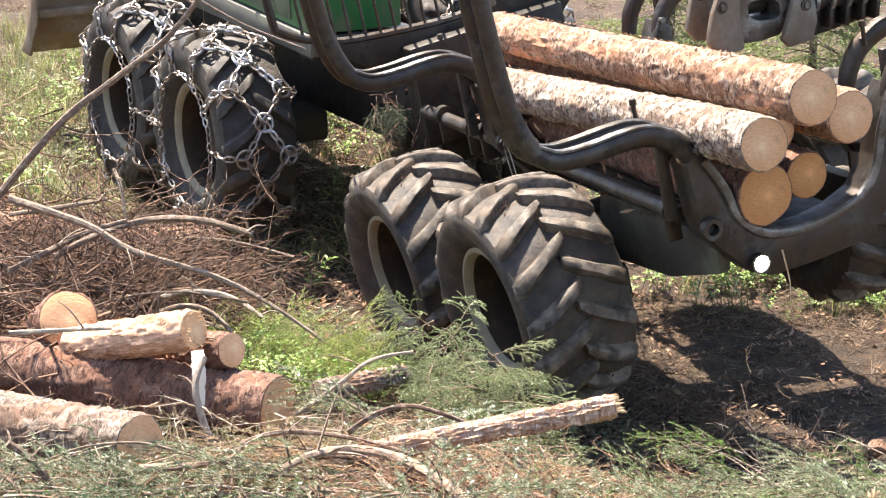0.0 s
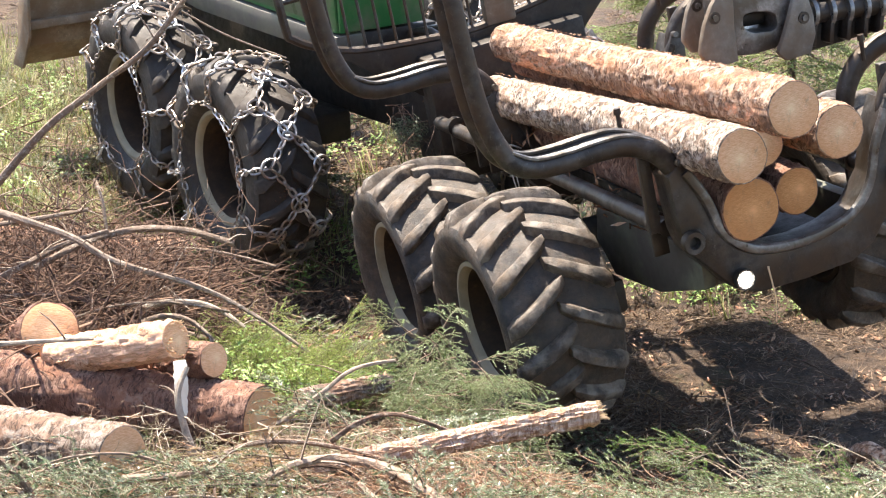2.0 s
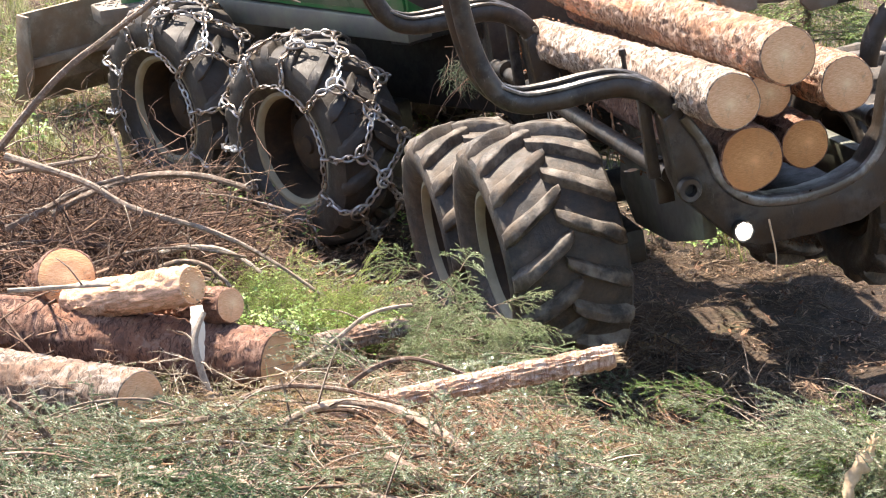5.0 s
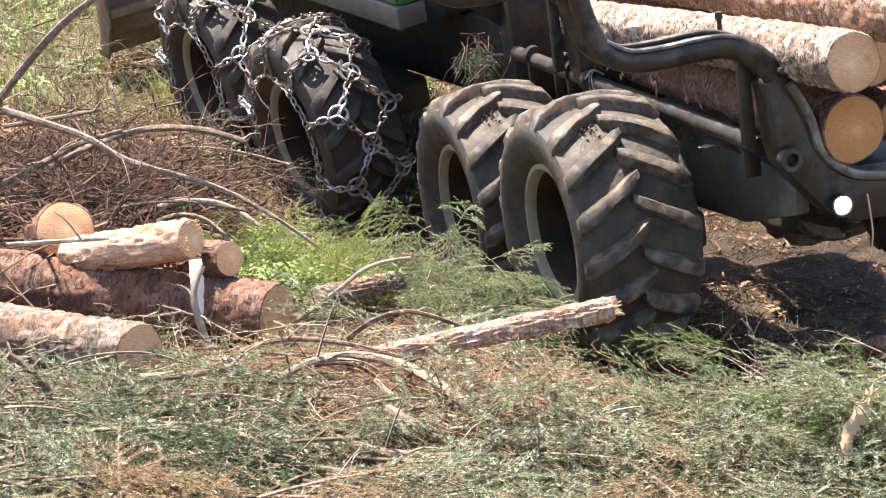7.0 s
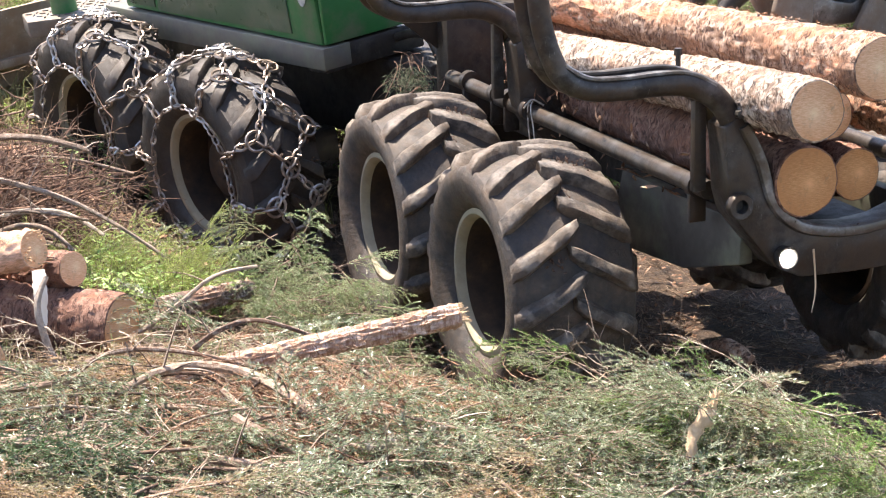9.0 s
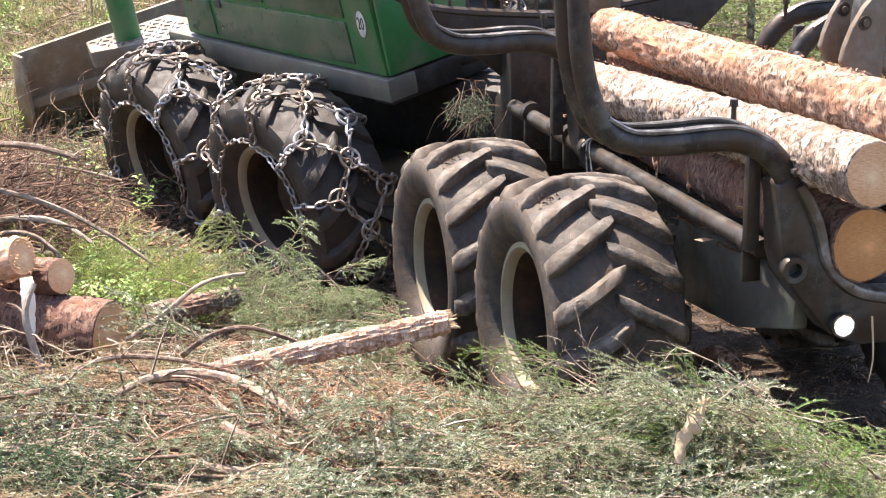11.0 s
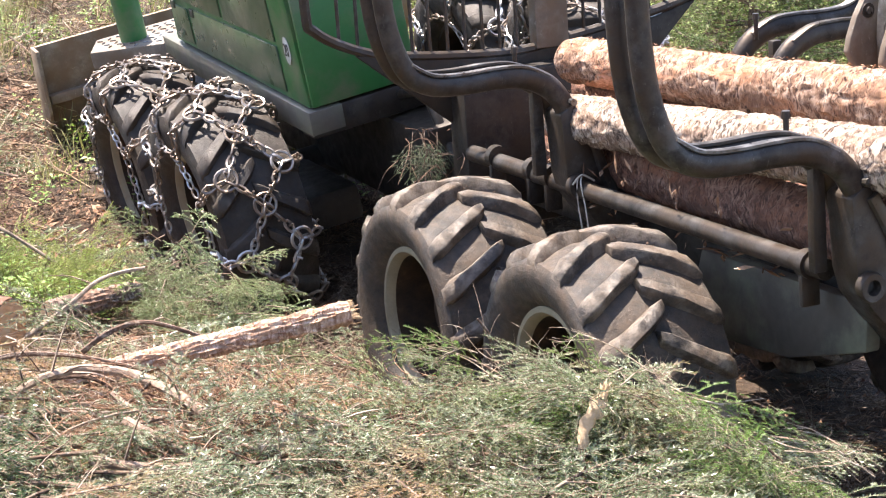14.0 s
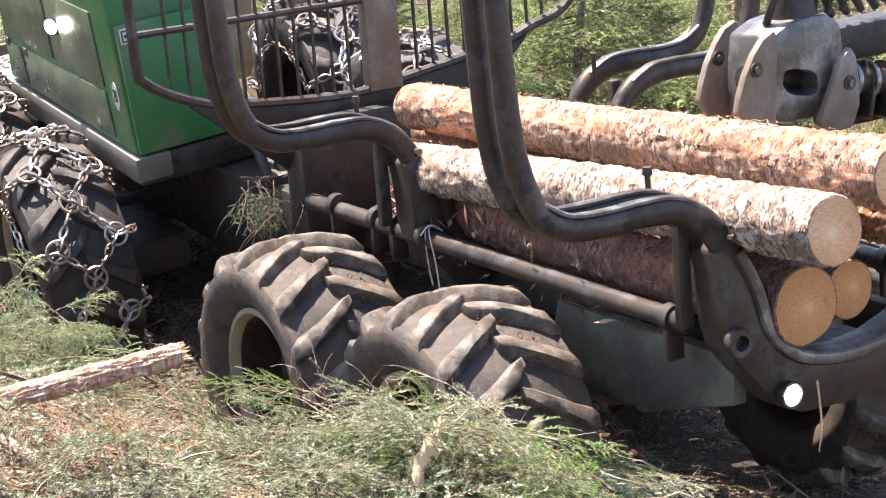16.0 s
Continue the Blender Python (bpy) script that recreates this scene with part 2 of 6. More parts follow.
NEEDLE_FRESH = leaf("fresh_spruce_tips", (0.10, 0.19, 0.045), (0.17, 0.28, 0.07), (0.27, 0.38, 0.12), 0.45)
BILBERRY = leaf("bright_leaves", (0.13, 0.24, 0.045), (0.23, 0.36, 0.085), (0.38, 0.48, 0.17), 0.45)
SEEDLING = leaf("yellow_green_needles", (0.20, 0.28, 0.06), (0.34, 0.42, 0.11), (0.52, 0.56, 0.20), 0.5)
NEEDLE_DRY = leaf("dry_brown_needles", (0.16, 0.085, 0.04), (0.33, 0.20, 0.10), (0.55, 0.40, 0.24), 0.6)
GRASS = leaf("pale_grass", (0.10, 0.13, 0.035), (0.22, 0.23, 0.08), (0.40, 0.36, 0.18), 0.6)
TWIG = twig_mat("brown_twigs", (0.075, 0.045, 0.03), (0.17, 0.105, 0.07), (0.30, 0.22, 0.16))
TWIG_RED = twig_mat("reddish_twigs", (0.045, 0.022, 0.014), (0.115, 0.058, 0.034), (0.22, 0.125, 0.08), (0.3, 0.2, 0.14))
TWIG_GREY = twig_mat("grey_brown_branches", (0.15, 0.10, 0.07), (0.28, 0.21, 0.155), (0.46, 0.38, 0.30))
LITTER = twig_mat("needle_litter", (0.075, 0.043, 0.025), (0.19, 0.118, 0.07), (0.37, 0.265, 0.175), (0.36, 0.29, 0.22))
LITTER_RED = twig_mat("bark_chips", (0.13, 0.055, 0.028), (0.28, 0.135, 0.068), (0.50, 0.30, 0.18))
HOSE = steel("black_hose", (0.012, 0.012, 0.012), (0.03, 0.03, 0.03), (0.03, 0.025, 0.02), 0.05, 0.45, 0.0)
TWIG_PALE = twig_mat("pale_dry_twigs", (0.25, 0.17, 0.11), (0.43, 0.33, 0.23), (0.62, 0.53, 0.42))
TWIG_ROSY = twig_mat("red_brown_branches", (0.15, 0.09, 0.06), (0.29, 0.195, 0.135), (0.48, 0.37, 0.28))
ROPE = twig_mat("pale_rope", (0.5, 0.46, 0.38), (0.6, 0.56, 0.47), (0.68, 0.64, 0.55))


def glowing(name, strength):
    m = Mat(name, 0.3)
    m.b.inputs["Emission Color"].default_value = (1, 0.98, 0.95, 1)
    m.b.inputs["Emission Strength"].default_value = strength
    return m.m


# lens of the wagon lamp; also glows for the sun glint on the tractor
LAMP_GLINT_GLOW = glowing("lit_lamp_and_glint", 60.0)


# ---------------------------------------------------------------- mesh tools
class Geo:
    """Vertices and faces that become one mesh."""

    def __init__(self):
        self.v, self.f, self.k = [], [], []

    def add(self, verts, faces, slot=0):
        n = len(self.v)
        self.v.extend(tuple(p) for p in verts)
        self.f.extend(tuple(i + n for i in f) for f in faces)
        self.k.extend([slot] * len(faces))
        return self

    def box(self, x0, x1, y0, y1, z0, z1, bevel=0.008, m=None):
        bm = bmesh.new()
        bmesh.ops.create_cube(bm, size=1)
        bmesh.ops.scale(bm, vec=(x1 - x0, y1 - y0, z1 - z0), verts=bm.verts)
        bmesh.ops.translate(bm, vec=((x0 + x1) / 2, (y0 + y1) / 2, (z0 + z1) / 2), verts=bm.verts)
        if bevel:
            bmesh.ops.bevel(bm, geom=bm.edges[:], offset=min(bevel, 0.4 * min(x1 - x0, y1 - y0, z1 - z0)), segments=2, affect="EDGES", profile=0.5)
        return self.take(bm, m)

    def prism(self, outline, y0, y1, bevel=0.006, m=None):
        """An outline in x and z drawn out along y."""
        bm = bmesh.new()
        front = [bm.verts.new((x, y0, z)) for x, z in outline]
        back = [bm.verts.new((x, y1, z)) for x, z in outline]
        bm.faces.new(front)
        bm.faces.new(back[::-1])
        n = len(outline)
        for i in range(n):
            bm.faces.new((front[i], back[i], back[(i + 1) % n], front[(i + 1) % n]))
        bmesh.ops.recalc_face_normals(bm, faces=bm.faces)
        if bevel:
            bmesh.ops.bevel(bm, geom=bm.edges[:], offset=bevel, segments=2, affect="EDGES", profile=0.5)
        return self.take(bm, m)

    def take(self, bm, m=None, slot=0):
        if m is not None:
            bmesh.ops.transform(bm, matrix=m, verts=bm.verts)
        bm.verts.index_update()
        self.add([v.co[:] for v in bm.verts], [[v.index for v in f.verts] for f in bm.faces], slot)
        bm.free()
        return self

    def tube(self, points, radii, sides=10, flat=1.0, smooth=6, caps=True, slot=0, wobble=0.0):
        """A round bar swept along points; flat squeezes it across."""
        pts = [Vector(p) for p in points]
        rad = list(radii) if isinstance(radii, (list, tuple)) else [radii] * len(pts)
        if smooth > 1 and len(pts) > 2:
            pp, rr = [], []
            for i in range(len(pts) - 1):
                a, b, c, d = pts[max(i - 1, 0)], pts[i], pts[i + 1], pts[min(i + 2, len(pts) - 1)]
                for s in range(smooth):
                    u = s / smooth
                    pp.append(0.5 * (2 * b + (c - a) * u + (2 * a - 5 * b + 4 * c - d) * u * u + (3 * b - a - 3 * c + d) * u ** 3))
                    rr.append(rad[i] + (rad[i + 1] - rad[i]) * u)
            pts, rad = pp + [pts[-1]], rr + [rad[-1]]
        side = None
        verts, faces = [], []
        for i, p in enumerate(pts):
            way = (pts[min(i + 1, len(pts) - 1)] - pts[max(i - 1, 0)]).normalized()
            if side is None:
                side = way.cross(Vector((0, 1, 0)) if abs(way.y) < 0.9 else Vector((0, 0, 1))).normalized()
            side = (side - way * side.dot(way)).normalized()
            other = way.cross(side)
            for k in range(sides):
                a = 2 * math.pi * k / sides
                r = rad[i] * (1 + wobble * noise.noise(p * 40 + Vector((k, 0, 0))))
                verts.append(p + side * (math.cos(a) * r) + other * (math.sin(a) * r * flat))
        n = len(pts)
        for i in range(n - 1):
            for k in range(sides):
                j = (k + 1) % sides
                faces.append((i * sides + k, i * sides + j, (i + 1) * sides + j, (i + 1) * sides + k))
        if caps:
            faces.append(tuple(range(sides))[::-1])
            faces.append(tuple((n - 1) * sides + k for k in range(sides)))
        return self.add(verts, faces, slot)

    def lathe(self, profile, segments=64, closed=False):
        """A profile of (x, radius) turned round the x axis."""
        verts, faces = [], []
        n = len(profile)
        for s in range(segments):
            a = 2 * math.pi * s / segments
            verts += [(x, r * math.cos(a), r * math.sin(a)) for x, r in profile]
        for s in range(segments):
            q = (s + 1) % segments
            for i in range(n if closed else n - 1):
                j = (i + 1) % n
                faces.append((s * n + i, s * n + j, q * n + j, q * n + i))
        return self.add(verts, faces)

    def mesh(self, name, mats, smooth=True, sharp=38):
        me = bpy.data.meshes.new(name)
        me.from_pydata(self.v, [], self.f)
        for m in mats if isinstance(mats, (list, tuple)) else [mats]:
            me.materials.append(m)
        if any(self.k):
            me.polygons.foreach_set("material_index", self.k)
        if smooth:
            me.polygons.foreach_set("use_smooth", [True] * len(me.polygons))
            me.set_sharp_from_angle(angle=radians(sharp))
        me.update()
        return me


def part(name, geo, material, parent=None, label="", sharp=38):
    ob = new(name, geo.mesh(name, material, True, sharp))
    ob.parent = parent
    if label:
        tagged(ob, label)
    return ob


def thing(name, m, label, category, group="", kind=""):
    ob = new(name)
    ob.empty_display_size = 0.2
    ob.matrix_world = m
    return tagged(ob, label, category, group, kind)


def big_mesh(name, verts, faces_by_slot, mats, smooth=False):
    """One mesh out of arrays: verts (n, 3), and for each slot a (k, 3) array of triangles."""
    me = bpy.data.meshes.new(name)
    tris = np.concatenate(faces_by_slot)
    slots = np.concatenate([np.full(len(f), i) for i, f in enumerate(faces_by_slot)])
    me.vertices.add(len(verts))
    me.vertices.foreach_set("co", np.asarray(verts, np.float32).ravel())
    me.loops.add(len(tris) * 3)
    me.loops.foreach_set("vertex_index", tris.astype(np.int32).ravel())
    me.polygons.add(len(tris))
    me.polygons.foreach_set("loop_start", np.arange(0, len(tris) * 3, 3, dtype=np.int32))
    me.polygons.foreach_set("material_index", slots.astype(np.int32))
    for m in mats:
        me.materials.append(m)
    me.update(calc_edges=True)
    me.validate()
    return me


# ---------------------------------------------------------------- ground
def edge_x(y):
    """The edge between the machine's track and the bank on the camera's side."""
    return np.interp(y, (3, 6.5, 8, 8.6, 9.2, 12.2, 17.3, 25), (3.4, 2.9, 2.2, 1.6, 0.98, -1.05, -4.75, -9.5))


def ground_z(x, y):
    e = (edge_x(y) - x) * 0.83
    s = min(max(e / 0.6, 0.0), 1.0)
    z = (0.72 - 0.22 * math.exp(-((x - 0.15) ** 2 / 0.4 + (y - 9.9) ** 2 / 0.9))) * s * s * (3 - 2 * s) + max(0.0, 7.6 - y) * 0.27 * min(1.0, max(0.0, e + 0.6))
    low = np.interp(y, (6, 9.5, 11.2, 13.5, 16.5, 20, 40, 120), (0.12, 0.03, -0.18, -0.3, -0.12, 0.1, 0.9, 5.0))
    p = Vector((x, y, 0.0))
    rough = 0.07 * noise.noise(p * 0.9) + 0.045 * noise.noise(p * 2.7) + 0.02 * noise.noise(p * 7.0)
    return z + float(low) + rough * (1.0 if e > 0.3 else 0.75)


def build_ground():
    xs = np.concatenate([np.linspace(-300, -12, 14), np.linspace(-11.5, -5, 18), np.linspace(-4.85, 4.85, 130), np.linspace(5, 11.5, 18), np.linspace(12, 300, 14)])
    ys = np.concatenate([np.linspace(-60, 4, 12), np.linspace(4.4, 6.8, 10), np.linspace(6.9, 17, 140), np.linspace(17.3, 30, 36), np.linspace(32, 400, 20)])
    g = Geo()
    verts = [(x, y, ground_z(x, y)) for y in ys for x in xs]
    n = len(xs)
    faces = [(j * n + i, j * n + i + 1, (j + 1) * n + i + 1, (j + 1) * n + i) for j in range(len(ys) - 1) for i in range(n - 1)]
    g.add(verts, faces)
    ob = new("ground", g.mesh("ground", SOIL, True, 80))
    tagged(ob, "brown forest soil with needles and moss on a felling site", "ground", "", "structure")


build_ground()

# ---------------------------------------------------------------- wheels
RADIUS = 0.665


def tread_r(x):
    a = abs(x)
    return 0.604 - 0.045 * (a / 0.3) ** 2.6


LUGS = 16


def lug_geo(side, k):
    """One chevron bar: from the middle of the tread out over the shoulder."""
    rng = random.Random(10 * k + side)
    base = 2 * math.pi * (k + (0.5 if side > 0 else 0)) / LUGS + rng.uniform(-0.012, 0.012)
    steps, rows = 8, []
    wear = rng.uniform(-0.010, 0.004)
    for s in range(steps + 1):
        u = s / steps
        x = side * (-0.03 + u * 0.34)
        th = base + 0.31 * u ** 0.9
        half = (0.024, 0.034, 0.035, 0.034, 0.034, 0.036, 0.039, 0.042, 0.036)[s] * rng.uniform(0.95, 1.05)
        top = RADIUS + wear - 0.04 * max(0, u - 0.45) / 0.55 + rng.uniform(-0.003, 0.003)
        low = tread_r(min(abs(x), 0.3)) - 0.012
        if s == 0:
            top -= 0.012
        if s == steps:
            low, top = 0.50, 0.585
        rows.append([(x, r * math.cos(th + w / r), r * math.sin(th + w / r)) for r, w in (
            (low, half * 1.4), (top - 0.009, half * 1.02), (top, half * 0.76), (top, -half * 0.76), (top - 0.009, -half * 1.02), (low, -half * 1.4))])
    faces = []
    for s in range(steps):
        for i in range(5):
            f = (s * 6 + i, s * 6 + i + 1, (s + 1) * 6 + i + 1, (s + 1) * 6 + i)
            faces.append(f if side > 0 else f[::-1])
    e = [steps * 6 + i for i in range(6)]
    faces.append(tuple(range(6))[::-1] if side > 0 else tuple(range(6)))
    faces.append(tuple(e) if side > 0 else tuple(e[::-1]))
    return Geo().add([p for r in rows for p in r], faces)


def bolt_geo(k, n=10, r=0.245):
    a = 2 * math.pi * k / n
    g = Geo()
    c = Vector((0.05, r * math.cos(a), r * math.sin(a)))
    g.tube([c, c + Vector((-0.028, 0, 0))], [0.016, 0.014], 6)
    return g


SLIM_TYRE = 0.78  # the tractor's tyres are narrower than the wagon's


def slim(g, k=SLIM_TYRE):
    g.v = [(x * k, y, z) for x, y, z in g.v]
    return g


def tyre_geo(k, deep):
    prof = [(-0.18, 0.345), (-0.24, 0.36), (-0.28, 0.40), (-0.306, 0.45), (-0.318, 0.505), (-0.312, 0.55), (-0.295, 0.585 - deep)]
    prof += [(x, tread_r(x) + 0.016 - deep) for x in (-0.27, -0.2, -0.1, 0.0, 0.1, 0.2, 0.27)]
    prof += [(-x, r) for x, r in reversed(prof[:7])]
    return slim(Geo().lathe(prof, 72), k)


def rim_geo(k):
    g = Geo()
    g.lathe([(-0.14, 0.352), (-0.165, 0.368), (-0.182, 0.362), (-0.184, 0.338), (-0.172, 0.322), (-0.15, 0.314)], 56)
    return slim(g, k)


def hub_geo(k):
    g = Geo()
    # rim barrel and inner lip share the dark hub colour, painted as shade
    g.lathe([(-0.15, 0.314), (-0.12, 0.306), (-0.02, 0.30), (0.04, 0.298), (0.045, 0.20), (0.01, 0.185), (-0.04, 0.165), (-0.055, 0.145), (-0.055, 0.06), (-0.07, 0.05), (-0.07, 0.001)], 40)
    g.lathe([(0.14, 0.352), (0.165, 0.366), (0.182, 0.360), (0.184, 0.335), (0.16, 0.31), (0.045, 0.30)], 40)
    return slim(g, k)


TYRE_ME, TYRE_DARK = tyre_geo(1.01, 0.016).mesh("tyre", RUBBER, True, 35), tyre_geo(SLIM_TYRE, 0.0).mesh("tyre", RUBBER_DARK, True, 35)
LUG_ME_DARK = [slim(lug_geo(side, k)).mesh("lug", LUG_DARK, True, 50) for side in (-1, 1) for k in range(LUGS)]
LUG_ME = [lug_geo(side, k).mesh("lug", RUBBER_LUG, True, 50) for side in (-1, 1) for k in range(LUGS)]
RIM_ME, RIM_DARK = rim_geo(1.38).mesh("rim", RIM, True, 40), rim_geo(1.0).mesh("rim", RIM, True, 40)
HUB_ME, HUB_DARK = hub_geo(1.38).mesh("hub", HUB, True, 40), hub_geo(1.0).mesh("hub", HUB, True, 40)
BOLT_ME = [bolt_geo(k).mesh("wheel_bolt", HUB) for k in range(10)]


def sub(name, me, parent, label=""):
    ob = new(name, me)
    ob.parent = parent
    if label:
        tagged(ob, label)
    return ob


def clod_geo(seed):
    """Bark crumbs and mud stuck between the lugs."""
    rng, g = random.Random(seed), Geo()
    for patch in range(9):
        th0, x0 = rng.uniform(0, 6.28), rng.uniform(-0.2, 0.24)
        for k in range(26):
            x, th = x0 + rng.gauss(0, 0.035), th0 + rng.gauss(0, 0.05)
            r = tread_r(min(abs(x), 0.3)) + rng.uniform(0.0, 0.03)
            c = Vector((x, r * math.cos(th), r * math.sin(th)))
            n = Vector((0, math.cos(th), math.sin(th)))
            d = Vector((rng.uniform(-1, 1), rng.uniform(-1, 1), rng.uniform(-1, 1))).normalized() * rng.uniform(0.004, 0.013)
            e = d.cross(n).normalized() * rng.uniform(0.003, 0.007)
            g.add([c - d, c + e, c + d + n * 0.006, c - e, c + n * 0.01], [(0, 1, 4), (1, 2, 4), (2, 3, 4), (3, 0, 4)])
    return g


CLOD_ME = [clod_geo(s).mesh("stuck_debris", TWIG_RED, False) for s in (1, 2, 3)]


# chain net: links laid along paths on the tyre
def link_shape(long, wide, wire, seg=10, ring=5):
    v, f = [], []
    for s in range(seg):
        a = 2 * math.pi * s / seg
        c = np.array([math.cos(a) * long / 2, math.sin(a) * wide / 2, 0.0])
        out = np.array([math.cos(a) * wide, math.sin(a) * long, 0.0])
        out /= np.linalg.norm(out)
        for r in range(ring):
            b = 2 * math.pi * r / ring
            v.append(c + wire * (math.cos(b) * out + math.sin(b) * np.array([0, 0, 1.0])))
    for s in range(seg):
        for r in range(ring):
            p, q = (s + 1) % seg, (r + 1) % ring
            f.append((s * ring + r, p * ring + r, p * ring + q, s * ring + q))
    return np.array(v), f


def chain_run(g, pts, normals, pitch=0.054, link=(0.07, 0.034, 0.008), studs=0.55, rng=None):
    """Links along a polyline, turned by 90 degrees one after the other."""
    v0, f0 = link_shape(*link)
    pts = [Vector(p) for p in pts]
    lens = [0.0]
    for a, b in zip(pts, pts[1:]):
        lens.append(lens[-1] + (b - a).length)
    n = max(1, int(lens[-1] / pitch))
    for i in range(n):
        s = (i + 0.5) / n * lens[-1]
        k = max(j for j in range(len(lens) - 1) if lens[j] <= s)
        u = (s - lens[k]) / max(1e-6, lens[k + 1] - lens[k])
        c = pts[k].lerp(pts[k + 1], u)
        way = (pts[k + 1] - pts[k]).normalized()
        nrm = normals[k].lerp(normals[k + 1], u)
        nrm = (nrm - way * nrm.dot(way)).normalized()
        side = way.cross(nrm)
        tilt = rng.uniform(-0.35, 0.35) + (0.25 if i % 2 else 1.35)
        e1 = side * math.cos(tilt) + nrm * math.sin(tilt)
        e2 = nrm * math.cos(tilt) - side * math.sin(tilt)
        c = c + nrm * rng.uniform(0.0, 0.01)
        way = (way + side * rng.uniform(-0.12, 0.12)).normalized()
        g.add([c + way * float(p[0]) + e1 * float(p[1]) + e2 * float(p[2]) for p in v0], f0)
        if rng.random() < studs:
            d = (nrm * 0.8 + side * rng.choice((-0.6, 0.6))).normalized()
            g.tube([c, c + d * 0.032], [0.007, 0.0065], 6, smooth=1)


def chain_ring(g, c, nrm, tang, r=0.056):
    v0, f0 = link_shape(2 * r, 2 * r, 0.009, 16, 5)
    side = nrm.cross(tang).normalized()
    tang = side.cross(nrm).normalized()
    g.add([c + tang * float(p[0]) + side * float(p[1]) + nrm * float(p[2]) for p in v0], f0)


def on_tyre(x, th):
    """A point just above the tread, or on the side wall where |x| passes the shoulder, and its normal."""
    a = abs(x)
    if a <= 0.235:
        r = RADIUS + 0.006 - 0.055 * (a / 0.235) ** 3
        n = Vector((math.copysign(0.55 * (a / 0.235) ** 3, x), math.cos(th), math.sin(th))).normalized()
        return Vector((x, r * math.cos(th), r * math.sin(th))), n
    r = 0.616 - (a - 0.235)
    n = Vector((math.copysign(1, x), 0.25 * math.cos(th), 0.25 * math.sin(th))).normalized()
    return Vector((math.copysign(0.256, x), r * math.cos(th), r * math.sin(th))), n


def chain_geo(seed):
    g, rng = Geo(), random.Random(seed)
    cells = 10
    step = 2 * math.pi / cells

    def run(a, b, k=8, **kw):
        ps, ns = [], []
        for i in range(k + 1):
            u = i / k
            p, n = on_tyre(a[0] + (b[0] - a[0]) * u, a[1] + (b[1] - a[1]) * u)
            ps.append(p)
            ns.append(n)
        chain_run(g, ps, ns, rng=rng, **kw)

    def jit(v, s):
        return v + rng.uniform(-s, s)

    rows = []
    for j, x in enumerate((-0.15, 0.0, 0.15)):
        rows.append([(jit(x, 0.02), (k + (0.5 if j == 1 else 0)) * step + rng.uniform(-0.04, 0.04)) for k in range(cells)])
    for row in rows:
        for x, th in row:
            p, n = on_tyre(x, th)
            chain_ring(g, p + n * 0.006, n, Vector((1, 0, 0)))
    for k in range(cells):
        q = (k + 1) % cells
        up = 2 * math.pi if q == 0 else 0.0
        mid = rows[1][k]
        for row in (rows[0], rows[2]):
            run(row[k], mid)
            run((row[q][0], row[q][1] + up), mid)
    for side, row in ((-1, rows[0]), (1, rows[2])):
        hang = 0.2
        for k in range(cells):
            x, th = row[k]
            run((x, th), (side * (0.235 + hang), th + rng.uniform(-0.06, 0.06)), 10)
            run((side * (0.235 + hang + rng.uniform(-0.012, 0.012)), th), (side * (0.235 + hang), th + step), 8, studs=0.0, link=(0.06, 0.028, 0.006), pitch=0.05)
    return g


CHAIN_ME = [chain_geo(s).mesh("snow_chain", CHAIN, True, 60) for s in (1, 2)]


def add_wheel(parent, m, chained=None, bolts=True, size=1.159):
    w = new("wheel")
    w.empty_display_size = 0.1
    w.parent = parent
    w.matrix_basis = m @ Matrix.Diagonal((size, size, size, 1))
    tagged(w, "wheel with a muddy chevron-tread tyre" + (" wrapped in steel chains" if chained is not None else ""))
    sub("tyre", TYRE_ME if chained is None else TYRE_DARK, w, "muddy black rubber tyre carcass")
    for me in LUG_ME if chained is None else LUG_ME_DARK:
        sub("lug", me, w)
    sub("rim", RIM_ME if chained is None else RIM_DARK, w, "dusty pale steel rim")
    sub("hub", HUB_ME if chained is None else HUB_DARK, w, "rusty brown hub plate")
    tagged(sub("stuck_debris", CLOD_ME[random.randrange(3)], w, "reddish bark crumbs stuck between the lugs"), kind="stuff")
    if bolts:
        for me in BOLT_ME:
            sub("wheel_bolt", me, w)
    if chained is not None:
        tagged(sub("snow_chain", CHAIN_ME[chained], w, "bright steel net of studded chain links and rings"), kind="stuff")
    return w


# ---------------------------------------------------------------- rear wagon (local: x across to the far side, y forwards, z up)
MID = 0.62
wagon = thing("forwarder_wagon", Matrix(), "dark worn steel log wagon with curved stakes on four big wheels", "forestry wagon")


def mirrored(points):
    return [(2 * MID - x, y, z) for x, y, z in points]


def stake_path(dy):
    return [(-0.03, dy, 0.30), (-0.07, dy, 0.44), (-0.16, dy, 0.555), (-0.30, dy, 0.625), (-0.46, dy, 0.64), (-0.66, dy, 0.635), (-0.84, dy, 0.65),
            (-0.965, dy, 0.72), (-1.04, dy, 0.86), (-1.085, dy, 1.06), (-1.105, dy, 1.35), (-1.12, dy, 1.9), (-1.12, dy, 2.5)]


